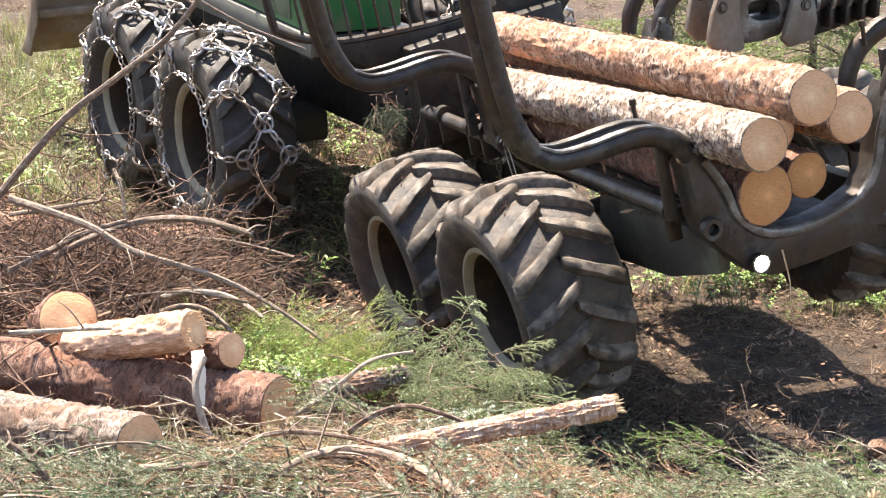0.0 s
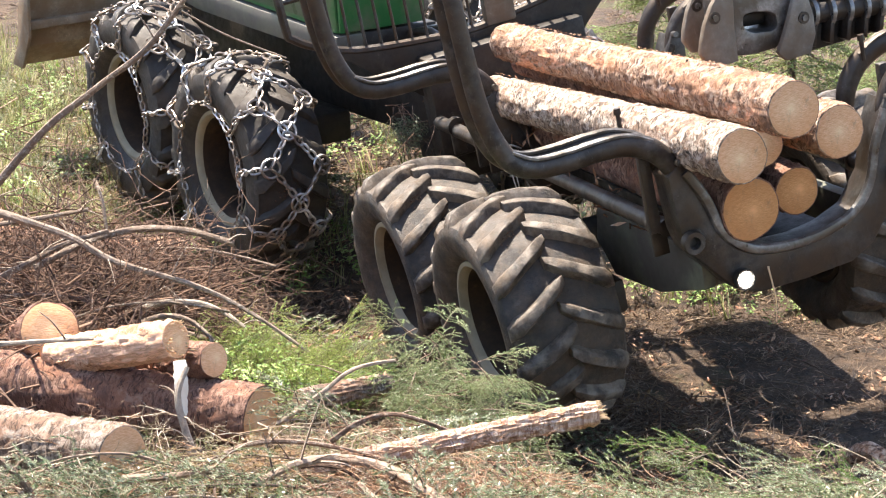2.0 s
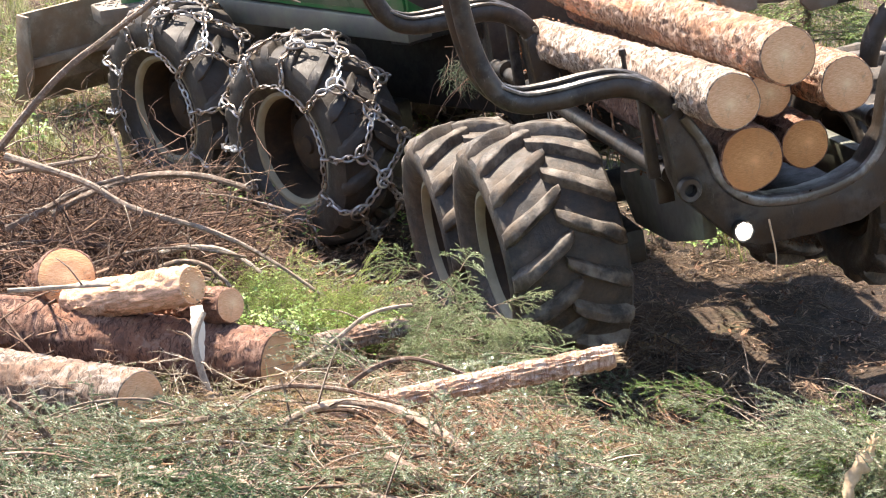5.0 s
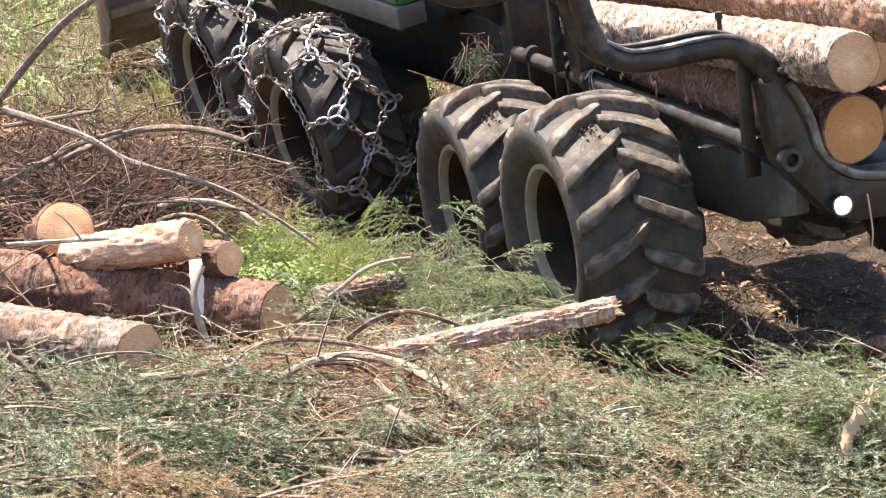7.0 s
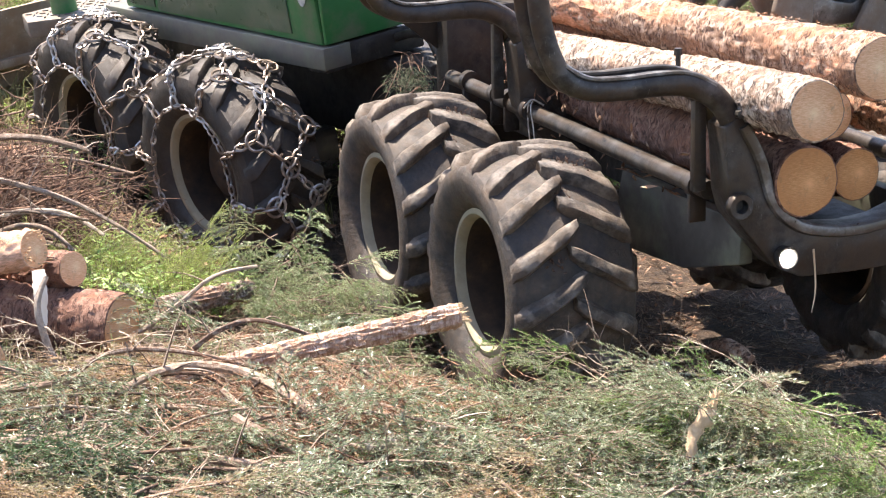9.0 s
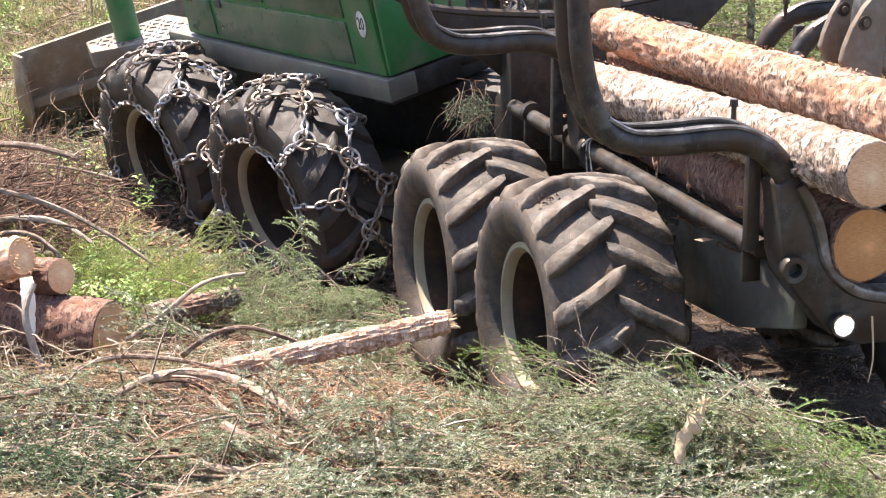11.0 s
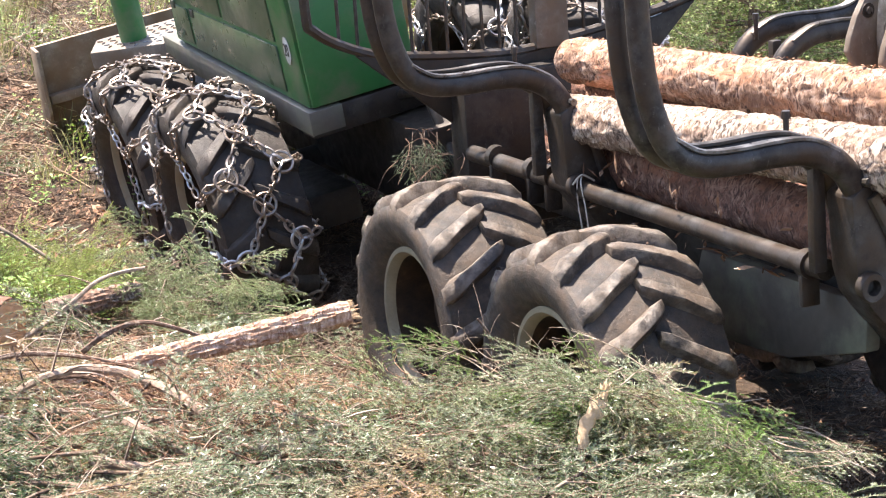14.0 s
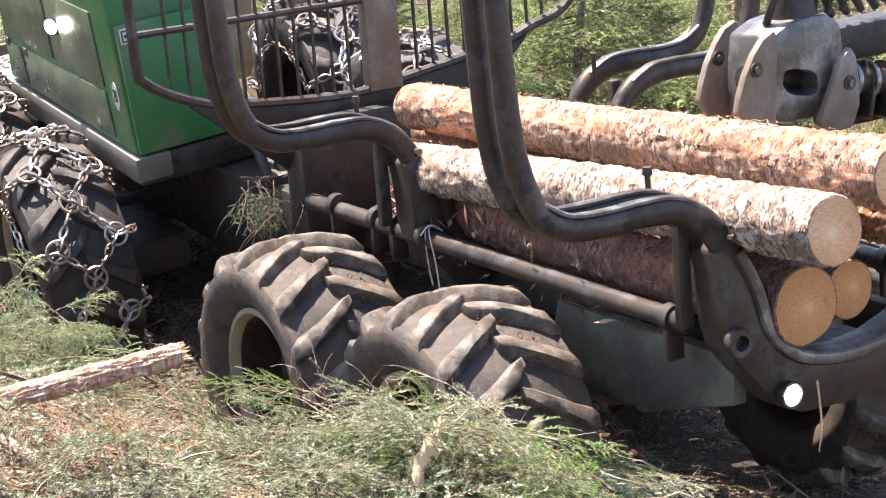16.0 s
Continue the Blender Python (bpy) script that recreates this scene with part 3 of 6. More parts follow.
def bunk(dy, rear):
    """One cradle with a pair of stakes on either side."""
    g = Geo()
    base = [(-0.10, 0.06), (-0.12, 0.40), (-0.03, 0.46), (0.05, 0.30), (0.12, 0.05), (0.26, -0.115), (0.44, -0.175), (MID, -0.19)]
    low = [(MID, -0.43), (0.32, -0.42), (0.17, -0.35), (-0.02, -0.12), (-0.07, -0.05)]
    top = base + [(2 * MID - x, z) for x, z in reversed(base[:-1])]
    bottom = [(2 * MID - x, z) for x, z in reversed(low[1:])] + low
    g.prism(top + bottom, dy - 0.055, dy + 0.14, 0.012)
    part("bunk_beam", g, STEEL, wagon, "curved cast steel cradle under the logs")
    rim = Geo()
    lip = [(-0.02, dy - 0.06, 0.40), (0.075, dy - 0.06, 0.22), (0.15, dy - 0.06, 0.0), (0.28, dy - 0.06, -0.135), (0.45, dy - 0.06, -0.19), (MID, dy - 0.06, -0.205)]
    rim.tube(lip + mirrored(lip[:-1])[::-1], 0.032, 8, 0.7)
    part("bunk_lip", rim, STEEL_POLISHED if rear else STEEL, wagon, "rubbed lip of the cradle")
    for far in (False, True):
        for k, off in enumerate((0.0, 0.42 if far else 0.17)):
            path = stake_path(dy + off)
            s = Geo()
            s.tube(mirrored(path) if far else path, [0.055, 0.062, 0.065, 0.066, 0.063, 0.06, 0.058, 0.057, 0.056, 0.054, 0.052, 0.05, 0.046], 12, 0.82, 7)
            part("stake", s, STEEL, wagon, "curved dark steel stake")
            ridge = Geo()
            for dz in (0.0, 0.035):
                rp = [(x + 0.0, y - 0.03 + dz * 1.6, z + 0.058 - dz * 0.25) for x, y, z in path[2:8]]
                ridge.tube(mirrored(rp) if far else rp, 0.012, 6, 1.0, 5)
            part("stake_ridge", ridge, STEEL_POLISHED, wagon, "bare rubbed steel ridge")
        pin = Geo()
        px = -0.17 if not far else 2 * MID + 0.17
        pin.tube([(px, dy + 0.36, 0.58), (px, dy + 0.36, 0.72)], 0.014, 8)
        pin.tube([(px, dy + 0.36, 0.70), (px, dy + 0.36, 0.735)], [0.024, 0.02], 8)
        part("stake_pin", pin, STEEL, wagon)
        x = -0.05 if not far else 2 * MID + 0.05
        boss = Geo()
        boss.lathe([(-0.03, 0.03), (0.0, 0.034), (0.0, 0.066), (-0.035, 0.07), (-0.05, 0.062), (-0.05, 0.036), (-0.01, 0.03)], 24)
        b = part("pivot_boss", boss, STEEL, wagon, "round steel pivot boss with a dark hole")
        b.matrix_basis = pose(x, dy - 0.055, 0.0, 0, 0, 90)
        bh = Geo()
        bh.lathe([(0.0, 0.031), (0.0, 0.001)], 20)
        h = part("pivot_hole", bh, STEEL_BLACK, wagon)
        h.matrix_basis = pose(x, dy - 0.062, 0.0, 0, 0, 90)
        bolt = Geo()
        bx = -0.05 if not far else 2 * MID + 0.05
        bolt.tube([(bx, dy - 0.03, 0.46), (bx, dy - 0.085, 0.465)], 0.02, 8)
        part("stake_bolt", bolt, STEEL_POLISHED, wagon, "bright bolt head")
        brace = Geo()
        qx = -0.16 if not far else 2 * MID + 0.16
        brace.prism([(qx - 0.035, 0.04), (qx + 0.035, 0.04), (qx + 0.03, 0.60), (qx - 0.03, 0.60)], dy + 0.13, dy + 0.18, 0.006)
        part("brace", brace, STEEL, wagon, "upright brace under the stake")


bunk(0.0, True)
bunk(2.66, False)


def wagon_frame():
    g = Geo()
    g.box(0.36, 0.88, 0.05, 4.7, -0.42, -0.2, 0.02)
    part("frame_beam", g, STEEL_BLACK, wagon, "black steel frame beam")
    for far in (False, True):
        g = Geo()
        side = [(0.1, -0.14), (1.5, -0.16), (1.6, -0.40), (1.4, -0.60), (0.75, -0.55), (0.12, -0.37)]
        m = Matrix(((0, -1, 0, 0.14 if not far else 2 * MID - 0.06), (1, 0, 0, 0), (0, 0, 1, 0), (0, 0, 0, 1)))
        g.prism(side, 0.0, 0.08, 0.012, m)
        part("side_plate", g, PLATE_PAINT, wagon, "dark steel side plate")
        g = Geo()
        x = -0.03 if not far else 2 * MID + 0.03
        g.tube([(x, 0.28, 0.0), (x, 3.95, -0.03)], 0.05, 16)
        part("side_pipe", g, STEEL, wagon, "dusty grey steel pipe along the wagon")
        for y in (0.42, 2.92, 3.14, 3.62):
            g = Geo()
            g.tube([(x, y - 0.03, 0.0), (x, y + 0.03, 0.0)], 0.068, 16)
            g.box(x - 0.05, x + 0.05, y - 0.016, y + 0.016, -0.2, -0.02)
            part("pipe_clamp", g, STEEL, wagon)
        # bogie beam with its cover
        g = Geo()
        bx = 0.0 if not far else 2 * MID
        g.box(min(bx - 0.28, bx + 0.1) if not far else bx - 0.1, bx + 0.1 if not far else bx + 0.28, 1.35, 3.2, -0.85, -0.62, 0.04)
        part("bogie_beam", g, STEEL_BLACK, wagon, "black bogie beam between the wheels")
    g = Geo()
    g.tube([(-0.3, 2.28, -0.6), (2 * MID + 0.3, 2.28, -0.6)], 0.11, 16)
    part("axle", g, STEEL_BLACK, wagon)
    g = Geo()
    g.box(0.16, 1.08, 4.3, 5.2, -0.62, -0.12, 0.04)
    g.tube([(0.38, 5.0, -0.7), (0.38, 5.0, 0.25)], 0.12, 16)
    part("hinge_block", g, STEEL_BLACK, wagon, "black steel articulation block")
    # underbelly between the bunks
    g = Geo()
    g.box(-0.02, 1.26, 4.05, 4.28, -0.35, 0.42, 0.02)
    part("headboard_base", g, STEEL_BLACK, wagon, "black plate at the head of the load space")
    # lamp below the rear cradle
    g = Geo()
    g.lathe([(0.03, 0.001), (0.03, 0.05), (-0.03, 0.062), (-0.045, 0.062), (-0.045, 0.052)], 24)
    h = part("lamp_glint_housing", g, STEEL_BLACK, wagon, "round black lamp housing")
    h.matrix_basis = pose(0.212, -0.07, -0.295, 0, 0, 90)
    g = Geo()
    g.lathe([(-0.04, 0.042), (-0.05, 0.026), (-0.052, 0.001)], 24)
    h = part("lamp_glint_lens", g, LAMP_GLINT_GLOW, wagon, "lit white lamp lens")
    h.matrix_basis = pose(0.212, -0.07, -0.295, 0, 0, 90)
    g = Geo()
    g.tube([(0.37, -0.09, -0.27), (0.38, -0.1, -0.47), (0.36, -0.1, -0.6)], [0.006, 0.005, 0.002], 6)
    part("hanging_bark", g, FIBRE, wagon, "strip of torn bark hanging from the cradle")


wagon_frame()


def headboard():
    """The slatted gate between the load and the cab."""
    y = 4.25
    g = Geo()
    g.tube([(-0.95, y - 0.05, 1.9), (-0.94, y - 0.05, 0.95), (-0.88, y - 0.03, 0.78), (-0.6, y, 0.63), (-0.3, y, 0.56), (0.4, y, 0.5), (0.8, y, 0.54), (1.4, y, 0.63), (1.75, y, 0.72), (2.15, y, 0.95), (2.2, y, 1.9)], 0.032, 8, 1.0, 6)
    part("gate_frame", g, STEEL, wagon, "bent steel frame of the gate")
    g = Geo()
    g.tube([(-0.93, y, 1.06), (2.18, y, 1.06)], 0.022, 8)
    part("gate_rail", g, STEEL, wagon)
    k = 0
    x = -0.72
    while x < 2.05:
        low = float(np.interp(x, (-0.9, -0.6, -0.3, 0.4, 1.4, 1.75, 2.15), (0.80, 0.63, 0.56, 0.5, 0.63, 0.72, 0.95)))
        if not 0.55 < x < 0.85:
            g = Geo()
            g.tube([(x, y, low), (x + 0.01 * math.sin(k), y, 1.95)], 0.012, 6)
            part("gate_bar", g, STEEL, wagon)
        x += 0.118
        k += 1
    g = Geo()
    g.box(0.57, 0.80, y - 0.05, y + 0.05, 0.5, 2.0, 0.012)
    part("gate_post", g, STEEL_DUSTY, wagon, "wide dusty centre post")
    g = Geo()
    g.prism([(-0.62, 0.60), (0.4, 0.48), (1.45, 0.60), (1.75, 0.68), (1.35, 0.30), (1.2, 0.1), (0.0, 0.1), (-0.3, 0.34)], y - 0.02, y + 0.03, 0.006)
    part("gate_plate", g, STEEL_BLACK, wagon, "black plate under the gate bars")


headboard()

# hoses, ropes and caught twigs
g = Geo()
g.tube([(-0.05, 2.56, 0.055), (-0.075, 2.54, 0.03), (-0.07, 2.55, -0.1), (-0.06, 2.53, -0.26)], 0.0045, 5)
g.tube([(-0.02, 2.58, 0.055), (-0.075, 2.50, 0.03), (-0.075, 2.46, -0.1), (-0.07, 2.44, -0.27)], 0.0045, 5)
g.tube([(-0.1, 2.55, 0.02), (-0.05, 2.53, 0.07), (0.02, 2.52, 0.03)], 0.006, 5)
part("rope", g, ROPE, wagon, "pale string knotted round the pipe")
g = Geo()
rng = random.Random(11)
for k in range(34):
    a = Vector((-0.12 + rng.uniform(-0.2, 0.25), 4.35 + rng.uniform(-0.3, 0.2), -0.05 + rng.uniform(-0.15, 0.15)))
    d = Vector((rng.uniform(-0.3, 0.2), rng.uniform(-0.25, 0.1), rng.uniform(-0.35, 0.02)))
    bow = Vector((rng.uniform(-0.08, 0.08), rng.uniform(-0.08, 0.08), 0.06))
    g.tube([a, a + d * 0.5 + bow, a + d], [0.004, 0.003, 0.0012], 4, smooth=4)
tagged(part("caught_twigs", g, TWIG_RED, wagon, "dry twigs caught at the articulation"), kind="stuff")

rng, g = random.Random(31), Geo()
for k in range(90):
    c = Vector((rng.uniform(-0.05, 0.22), rng.uniform(0.6, 3.6), rng.choice((-0.13, -0.13, 0.06)) + rng.uniform(0, 0.05)))
    d = Vector((rng.uniform(-1, 1), rng.uniform(-1, 1), rng.uniform(-0.8, 0.4))).normalized() * rng.uniform(0.02, 0.07)
    e = d.cross(Vector((rng.uniform(-1, 1), 0.3, 1))).normalized() * rng.uniform(0.006, 0.022)
    g.add([c - d, c + e, c + d, c - e, c + Vector((0, 0, 0.012))], [(0, 1, 4), (1, 2, 4), (2, 3, 4), (3, 0, 4)])
for k in range(12):
    c = Vector((-0.06 + rng.uniform(-0.02, 0.03), rng.choice((0.95, 1.1, 1.55, 2.1)) + rng.gauss(0, 0.04), rng.uniform(0.08, 0.24)))
    d = Vector((rng.uniform(-0.4, 0.4), rng.uniform(-0.4, 0.4), -1)).normalized() * rng.uniform(0.02, 0.06)
    e = Vector((rng.uniform(-0.5, 0.5), 1, 0)).normalized() * rng.uniform(0.006, 0.02)
    g.add([c - d, c + e, c + d, c - e, c + Vector((-0.01, 0, 0))], [(0, 1, 4), (1, 2, 4), (2, 3, 4), (3, 0, 4)])
tagged(part("loose_bark", g, LITTER_RED, wagon, "orange bark scraps lying on the frame and hanging from the logs"), kind="stuff")

wagon_wheels = [add_wheel(wagon, pose(-0.527, 1.496, -0.62)), add_wheel(wagon, pose(-0.527, 3.196, -0.80))]
for y, z in ((1.496, -0.62), (3.196, -0.80)):
    wagon_wheels.append(add_wheel(wagon, pose(2 * MID + 0.527, y, z, 0, 0, 180), None, False))

# ---------------------------------------------------------------- tractor (local: origin at the hinge)
tractor = thing("forwarder_tractor", Matrix(), "green forestry tractor with chained tyres and a front blade", "forestry tractor")


def tractor_body():
    g = Geo()
    g.box(-0.45, 0.45, -0.25, 4.6, -0.25, 0.38, 0.03)
    part("chassis", g, STEEL_BLACK, tractor, "black chassis beam")
    # skirt that rises to the platform
    g = Geo()
    out = [(0.26, 0.42), (0.25, 0.585), (0.62, 0.60), (2.5, 0.66), (3.40, 0.69), (3.40, 0.56), (2.7, 0.47), (0.75, 0.43)]
    m = Matrix(((0, -1, 0, -0.76), (1, 0, 0, 0), (0, 0, 1, 0), (0, 0, 0, 1)))
    g.prism(out, 0.0, 0.24, 0.012, m)
    part("skirt", g, GREY_PAINT, tractor, "grey dusty steel skirt along the tractor")
    g = Geo()
    g.box(-0.99, -0.1, 0.262, 0.5, 0.40, 0.585, 0.015)
    part("rear_sill", g, STEEL_BLACK, tractor, "black rear sill")
    # bodywork
    g = Geo()
    side = [(0.30, 0.59), (0.36, 1.5), (0.40, 2.6), (1.7, 2.6), (1.9, 1.9), (3.0, 1.65), (3.1, 0.69), (2.5, 0.67), (0.7, 0.605)]
    m = Matrix(((0, -1, 0, -0.24), (1, 0, 0, 0), (0, 0, 1, 0), (0, 0, 0, 1)))
    g.prism(side, 0.0, 0.73, 0.03, m)
    part("hood", g, GREEN, tractor, "glossy green painted bodywork")
    for (y0, z0, y1, z1) in ((0.66, 0.66, 2.55, 0.97), (0.68, 1.0, 1.72, 1.5), (2.6, 0.72, 3.0, 0.99), (1.78, 1.03, 2.95, 1.5)):
        g = Geo()
        lift = 0.02 * (y1 - y0)
        m = Matrix(((0, -1, 0, -0.965), (1, 0, 0, 0), (0, 0, 1, 0), (0, 0, 0, 1)))
        g.prism([(y0, z0), (y0 + 0.02, z1), (y1, z1 + lift), (y1, z0 + lift)], 0.0, 0.018, 0.006, m)
        p = part("side_panel", g, GREEN_DUST_SHEEN, tractor, "dusty green side panel with dark seams")
        h = Geo()
        h.box(-0.995, -0.98, y1 - 0.12, y1 - 0.04, z1 - 0.02, z1 + 0.04, 0.004)
        part("latch", h, BLACK, p, "black latch")
    g = Geo()
    g.box(-0.955, -0.20, 0.262, 0.30, 0.60, 1.45, 0.02, None)
    part("rear_panel", g, GREEN, tractor, "bright green rear corner panel")
    # platform step over the front wheel
    g = Geo()
    plate = [(-1.47, 3.92), (-0.87, 3.41), (-0.5, 3.41), (-0.5, 4.35), (-1.30, 4.35)]
    g.prism(plate, -0.61, -0.47, 0.012, Matrix(((1, 0, 0, 0), (0, 0, 1, 0), (0, -1, 0, 0), (0, 0, 0, 1))))
    part("platform", g, STEEL_DUSTY, tractor, "dusty steel step platform with a tread plate")
    g = Geo()
    for i in range(9):
        for j in range(7):
            c = (-1.30 + 0.08 * i, 3.62 + 0.1 * j)
            if c[0] * 0.85 + c[1] < 2.75:
                continue
            s = 0.02 if (i + j) % 2 else -0.02
            g.tube([(c[0] - 0.018, c[1] - s, 0.614), (c[0] + 0.018, c[1] + s, 0.614)], 0.006, 4, 0.6)
    tagged(part("tread_bumps", g, STEEL_POLISHED, tractor), kind="stuff")
    g = Geo()
    g.tube([(-1.08, 3.98, 0.60), (-1.08, 3.98, 1.5)], 0.11, 16)
    part("mirror_post", g, GREEN, tractor, "thick green post")
    # blade
    g = Geo()
    blade = [(4.72, 0.58), (4.78, 0.58), (4.92, 0.2), (5.0, -0.1), (5.2, -0.32), (5.12, -0.33), (4.9, -0.12), (4.83, 0.18)]
    m = Matrix(((0, -1, 0, 1.72), (1, 0, 0, 0.2), (0, 0, 1, 0), (0, 0, 0, 1)))
    g.prism(blade, 0.0, 3.40, 0.006, m)
    part("blade", g, STEEL_BLADE, tractor, "curved dusty steel front blade")
    g = Geo()
    m = Matrix(((0, -1, 0, -1.685), (1, 0, 0, 0.2), (0, 0, 1, 0), (0, 0, 0, 1)))
    g.prism([(4.6, 0.56), (4.78, 0.58), (4.92, 0.2), (5.0, -0.1), (5.2, -0.32), (4.95, -0.33), (4.7, 0.0)], 0.0, 0.03, 0.005, m)
    part("blade_cheek", g, STEEL_BLADE, tractor, "dusty end plate of the blade")
    g = Geo()
    g.box(-1.66, -0.2, 4.95, 5.06, 0.06, 0.14, 0.01)
    part("blade_rib", g, STEEL_BLADE, tractor)
    for x in (-0.6, 0.6):
        g = Geo()
        g.box(x - 0.06, x + 0.06, 3.9, 5.1, -0.05, 0.12, 0.015)
        part("blade_arm", g, STEEL_BLACK, tractor)
    # hoses at the hinge
    for k in range(3):
        g = Geo()
        g.tube([(-0.35 + 0.12 * k, 0.35, 0.5), (-0.3 + 0.12 * k, -0.05, 0.55), (-0.28 + 0.1 * k, -0.25, 0.2), (-0.2 + 0.1 * k, -0.5, 0.0)], 0.035, 10)
        part("hose", g, HOSE, tractor, "thick black hydraulic hose")
    for far in (False, True):
        s = 1 if far else -1
        g = Geo()
        g.box(min(s * 0.55, s * 1.08), max(s * 0.55, s * 1.08), 0.9, 3.0, -0.42, -0.16, 0.04)
        part("bogie_beam", g, STEEL_BLACK, tractor, "black front bogie beam")
    g = Geo()
    g.tube([(-0.9, 1.97, -0.25), (0.9, 1.97, -0.25)], 0.14, 16)
    part("axle", g, STEEL_BLACK, tractor)
    # sun glint on the side, put in as a glowing lens and housing
    g = Geo()
    g.lathe([(0.03, 0.001), (0.03, 0.05), (-0.02, 0.062), (-0.035, 0.062), (-0.035, 0.052)], 24)
    h = part("lamp_glint_housing", g, STEEL_BLACK, tractor, "round black lamp housing")
    h.matrix_basis = pose(-0.99, 1.55, 1.30, 0, 0, 35)
    g = Geo()
    g.lathe([(-0.03, 0.052), (-0.04, 0.03), (-0.042, 0.001)], 24)
    h = part("lamp_glint_lens", g, LAMP_GLINT_GLOW, tractor, "lit white lamp lens")
    h.matrix_basis = pose(-0.99, 1.55, 1.30, 0, 0, 35)
    # stickers
    g = Geo()
    a = [(0.055 * math.cos(i * math.pi / 12), 0.095 * math.sin(i * math.pi / 12)) for i in range(24)]
    m = Matrix(((0, -1, 0, -0.974), (1, 0, 0, 0.47), (0, 0, 1, 0.97), (0, 0, 0, 1)))
    g.prism(a, 0.0, 0.004, 0.0, m)
    part("speed_sticker", g, WHITE, tractor, "round white sticker with the number 20")
    text = bpy.data.curves.new("text", "FONT")
    text.body, text.size, text.align_x, text.align_y, text.extrude = "20", 0.1, "CENTER", "CENTER", 0.001
    ob = bpy.data.objects.new("text", text)
    me = bpy.data.meshes.new_from_object(ob)
    me.materials.append(BLACK)
    num = new("sticker_number", me)
    num.parent = tractor
    num.matrix_basis = Matrix(((0, 0, -1, -0.981), (-0.85, 0, 0, 0.47), (0, 1.25, 0, 0.97), (0, 0, 0, 1)))
    g = Geo()
    g.box(-0.935, -0.865, 0.256, 0.263, 1.33, 1.43, 0.0)
    s = part("warning_sticker", g, WHITE, tractor, "small white sticker with a dark frame")
    for x0, x1, z0, z1 in ((-0.925, -0.875, 1.408, 1.418), (-0.925, -0.875, 1.34, 1.35), (-0.925, -0.916, 1.35, 1.408), (-0.884, -0.875, 1.35, 1.408), (-0.908, -0.89, 1.37, 1.39)):
        h = Geo()
        h.box(x0, x1, 0.252, 0.2555, z0, z1, 0.0)
        part("print", h, BLACK, s)


tractor_body()
tractor_wheels = [add_wheel(tractor, pose(-1.41, 1.10, -0.2), 0, True, 1.30), add_wheel(tractor, pose(-1.41, 2.83, -0.15), 1, True, 1.30)]
for y, z in ((1.10, -0.2), (2.83, -0.15)):
    tractor_wheels.append(add_wheel(tractor, pose(1.41, y, z, 0, 0, 180), 0, False, 1.30))

# ---------------------------------------------------------------- logs
def log_geo(length, r0, r1, seed, bend=0.02, rag=0.0):
    """A log along +y from its sawn end at the origin: knots, flakes and a slight bow."""
    g = Geo()
    n, k = max(10, int(length / 0.035)), 48
    off = Vector((seed * 7.3, seed * 3.1, 0))
    verts = []
    for i in range(n + 1):
        u = i / n
        y = u * length
        cx, cz = bend * math.sin(u * 3.0 + seed), bend * 0.6 * math.sin(u * 2.3 + seed * 2)
        for j in range(k):
            a = 2 * math.pi * j / k
            d = Vector((math.cos(a), y * 1.0, math.sin(a)))
            r = r0 + (r1 - r0) * u
            r *= 1 + 0.035 * noise.noise(d * 1.6 + off) + 0.02 * noise.noise(Vector((d.x * 5, y * 9, d.z * 5)) + off)
            flake = noise.noise(Vector((d.x * 6, y * 26, d.z * 6)) + off)
            if 0 < i < n:
                r += 0.010 * (1 if flake > 0.12 else 0) - 0.006 * (1 if flake < -0.2 else 0) + 0.006 * noise.noise(Vector((d.x * 15, y * 30, d.z * 15)) + off)
            yy = y + (rag * noise.noise(Vector((d.x * 4, 0, d.z * 4)) + off) if i in (0, n) else 0)
            verts.append((cx + r * math.cos(a), yy, cz + r * math.sin(a)))
    faces = [(i * k + j, (i + 1) * k + j, (i + 1) * k + (j + 1) % k, i * k + (j + 1) % k) for i in range(n) for j in range(k)]
    g.add(verts, faces)
    return g, verts[:k], verts[-k:]


def end_geo(ring, y):
    """The sawn face (slot 0) inside a rim of bark (slot 1)."""
    c = Vector((sum(p[0] for p in ring) / len(ring), sum(p[1] for p in ring) / len(ring), sum(p[2] for p in ring) / len(ring)))
    g = Geo()
    inner = [tuple(c.lerp(Vector(p), 0.5)) for p in ring]
    ring2 = [tuple(c.lerp(Vector(p), 0.955)) for p in ring]
    lift = [(p[0], p[1] + y, p[2]) for p in ring2]
    k = len(ring)
    verts = lift + [(p[0], p[1] + y, p[2]) for p in inner] + [tuple(c + Vector((0, y, 0)))] + list(ring)
    faces = []
    for j in range(k):
        q = (j + 1) % k
        faces += [(j, q, k + q, k + j), (k + j, k + q, 2 * k), (2 * k + 1 + j, 2 * k + 1 + q, q, j)]
    if y > 0:
        faces = [f[::-1] for f in faces]
    g.add(verts, faces)
    g.k = [1 if i % 3 == 2 else 0 for i in range(len(faces))]
    return g


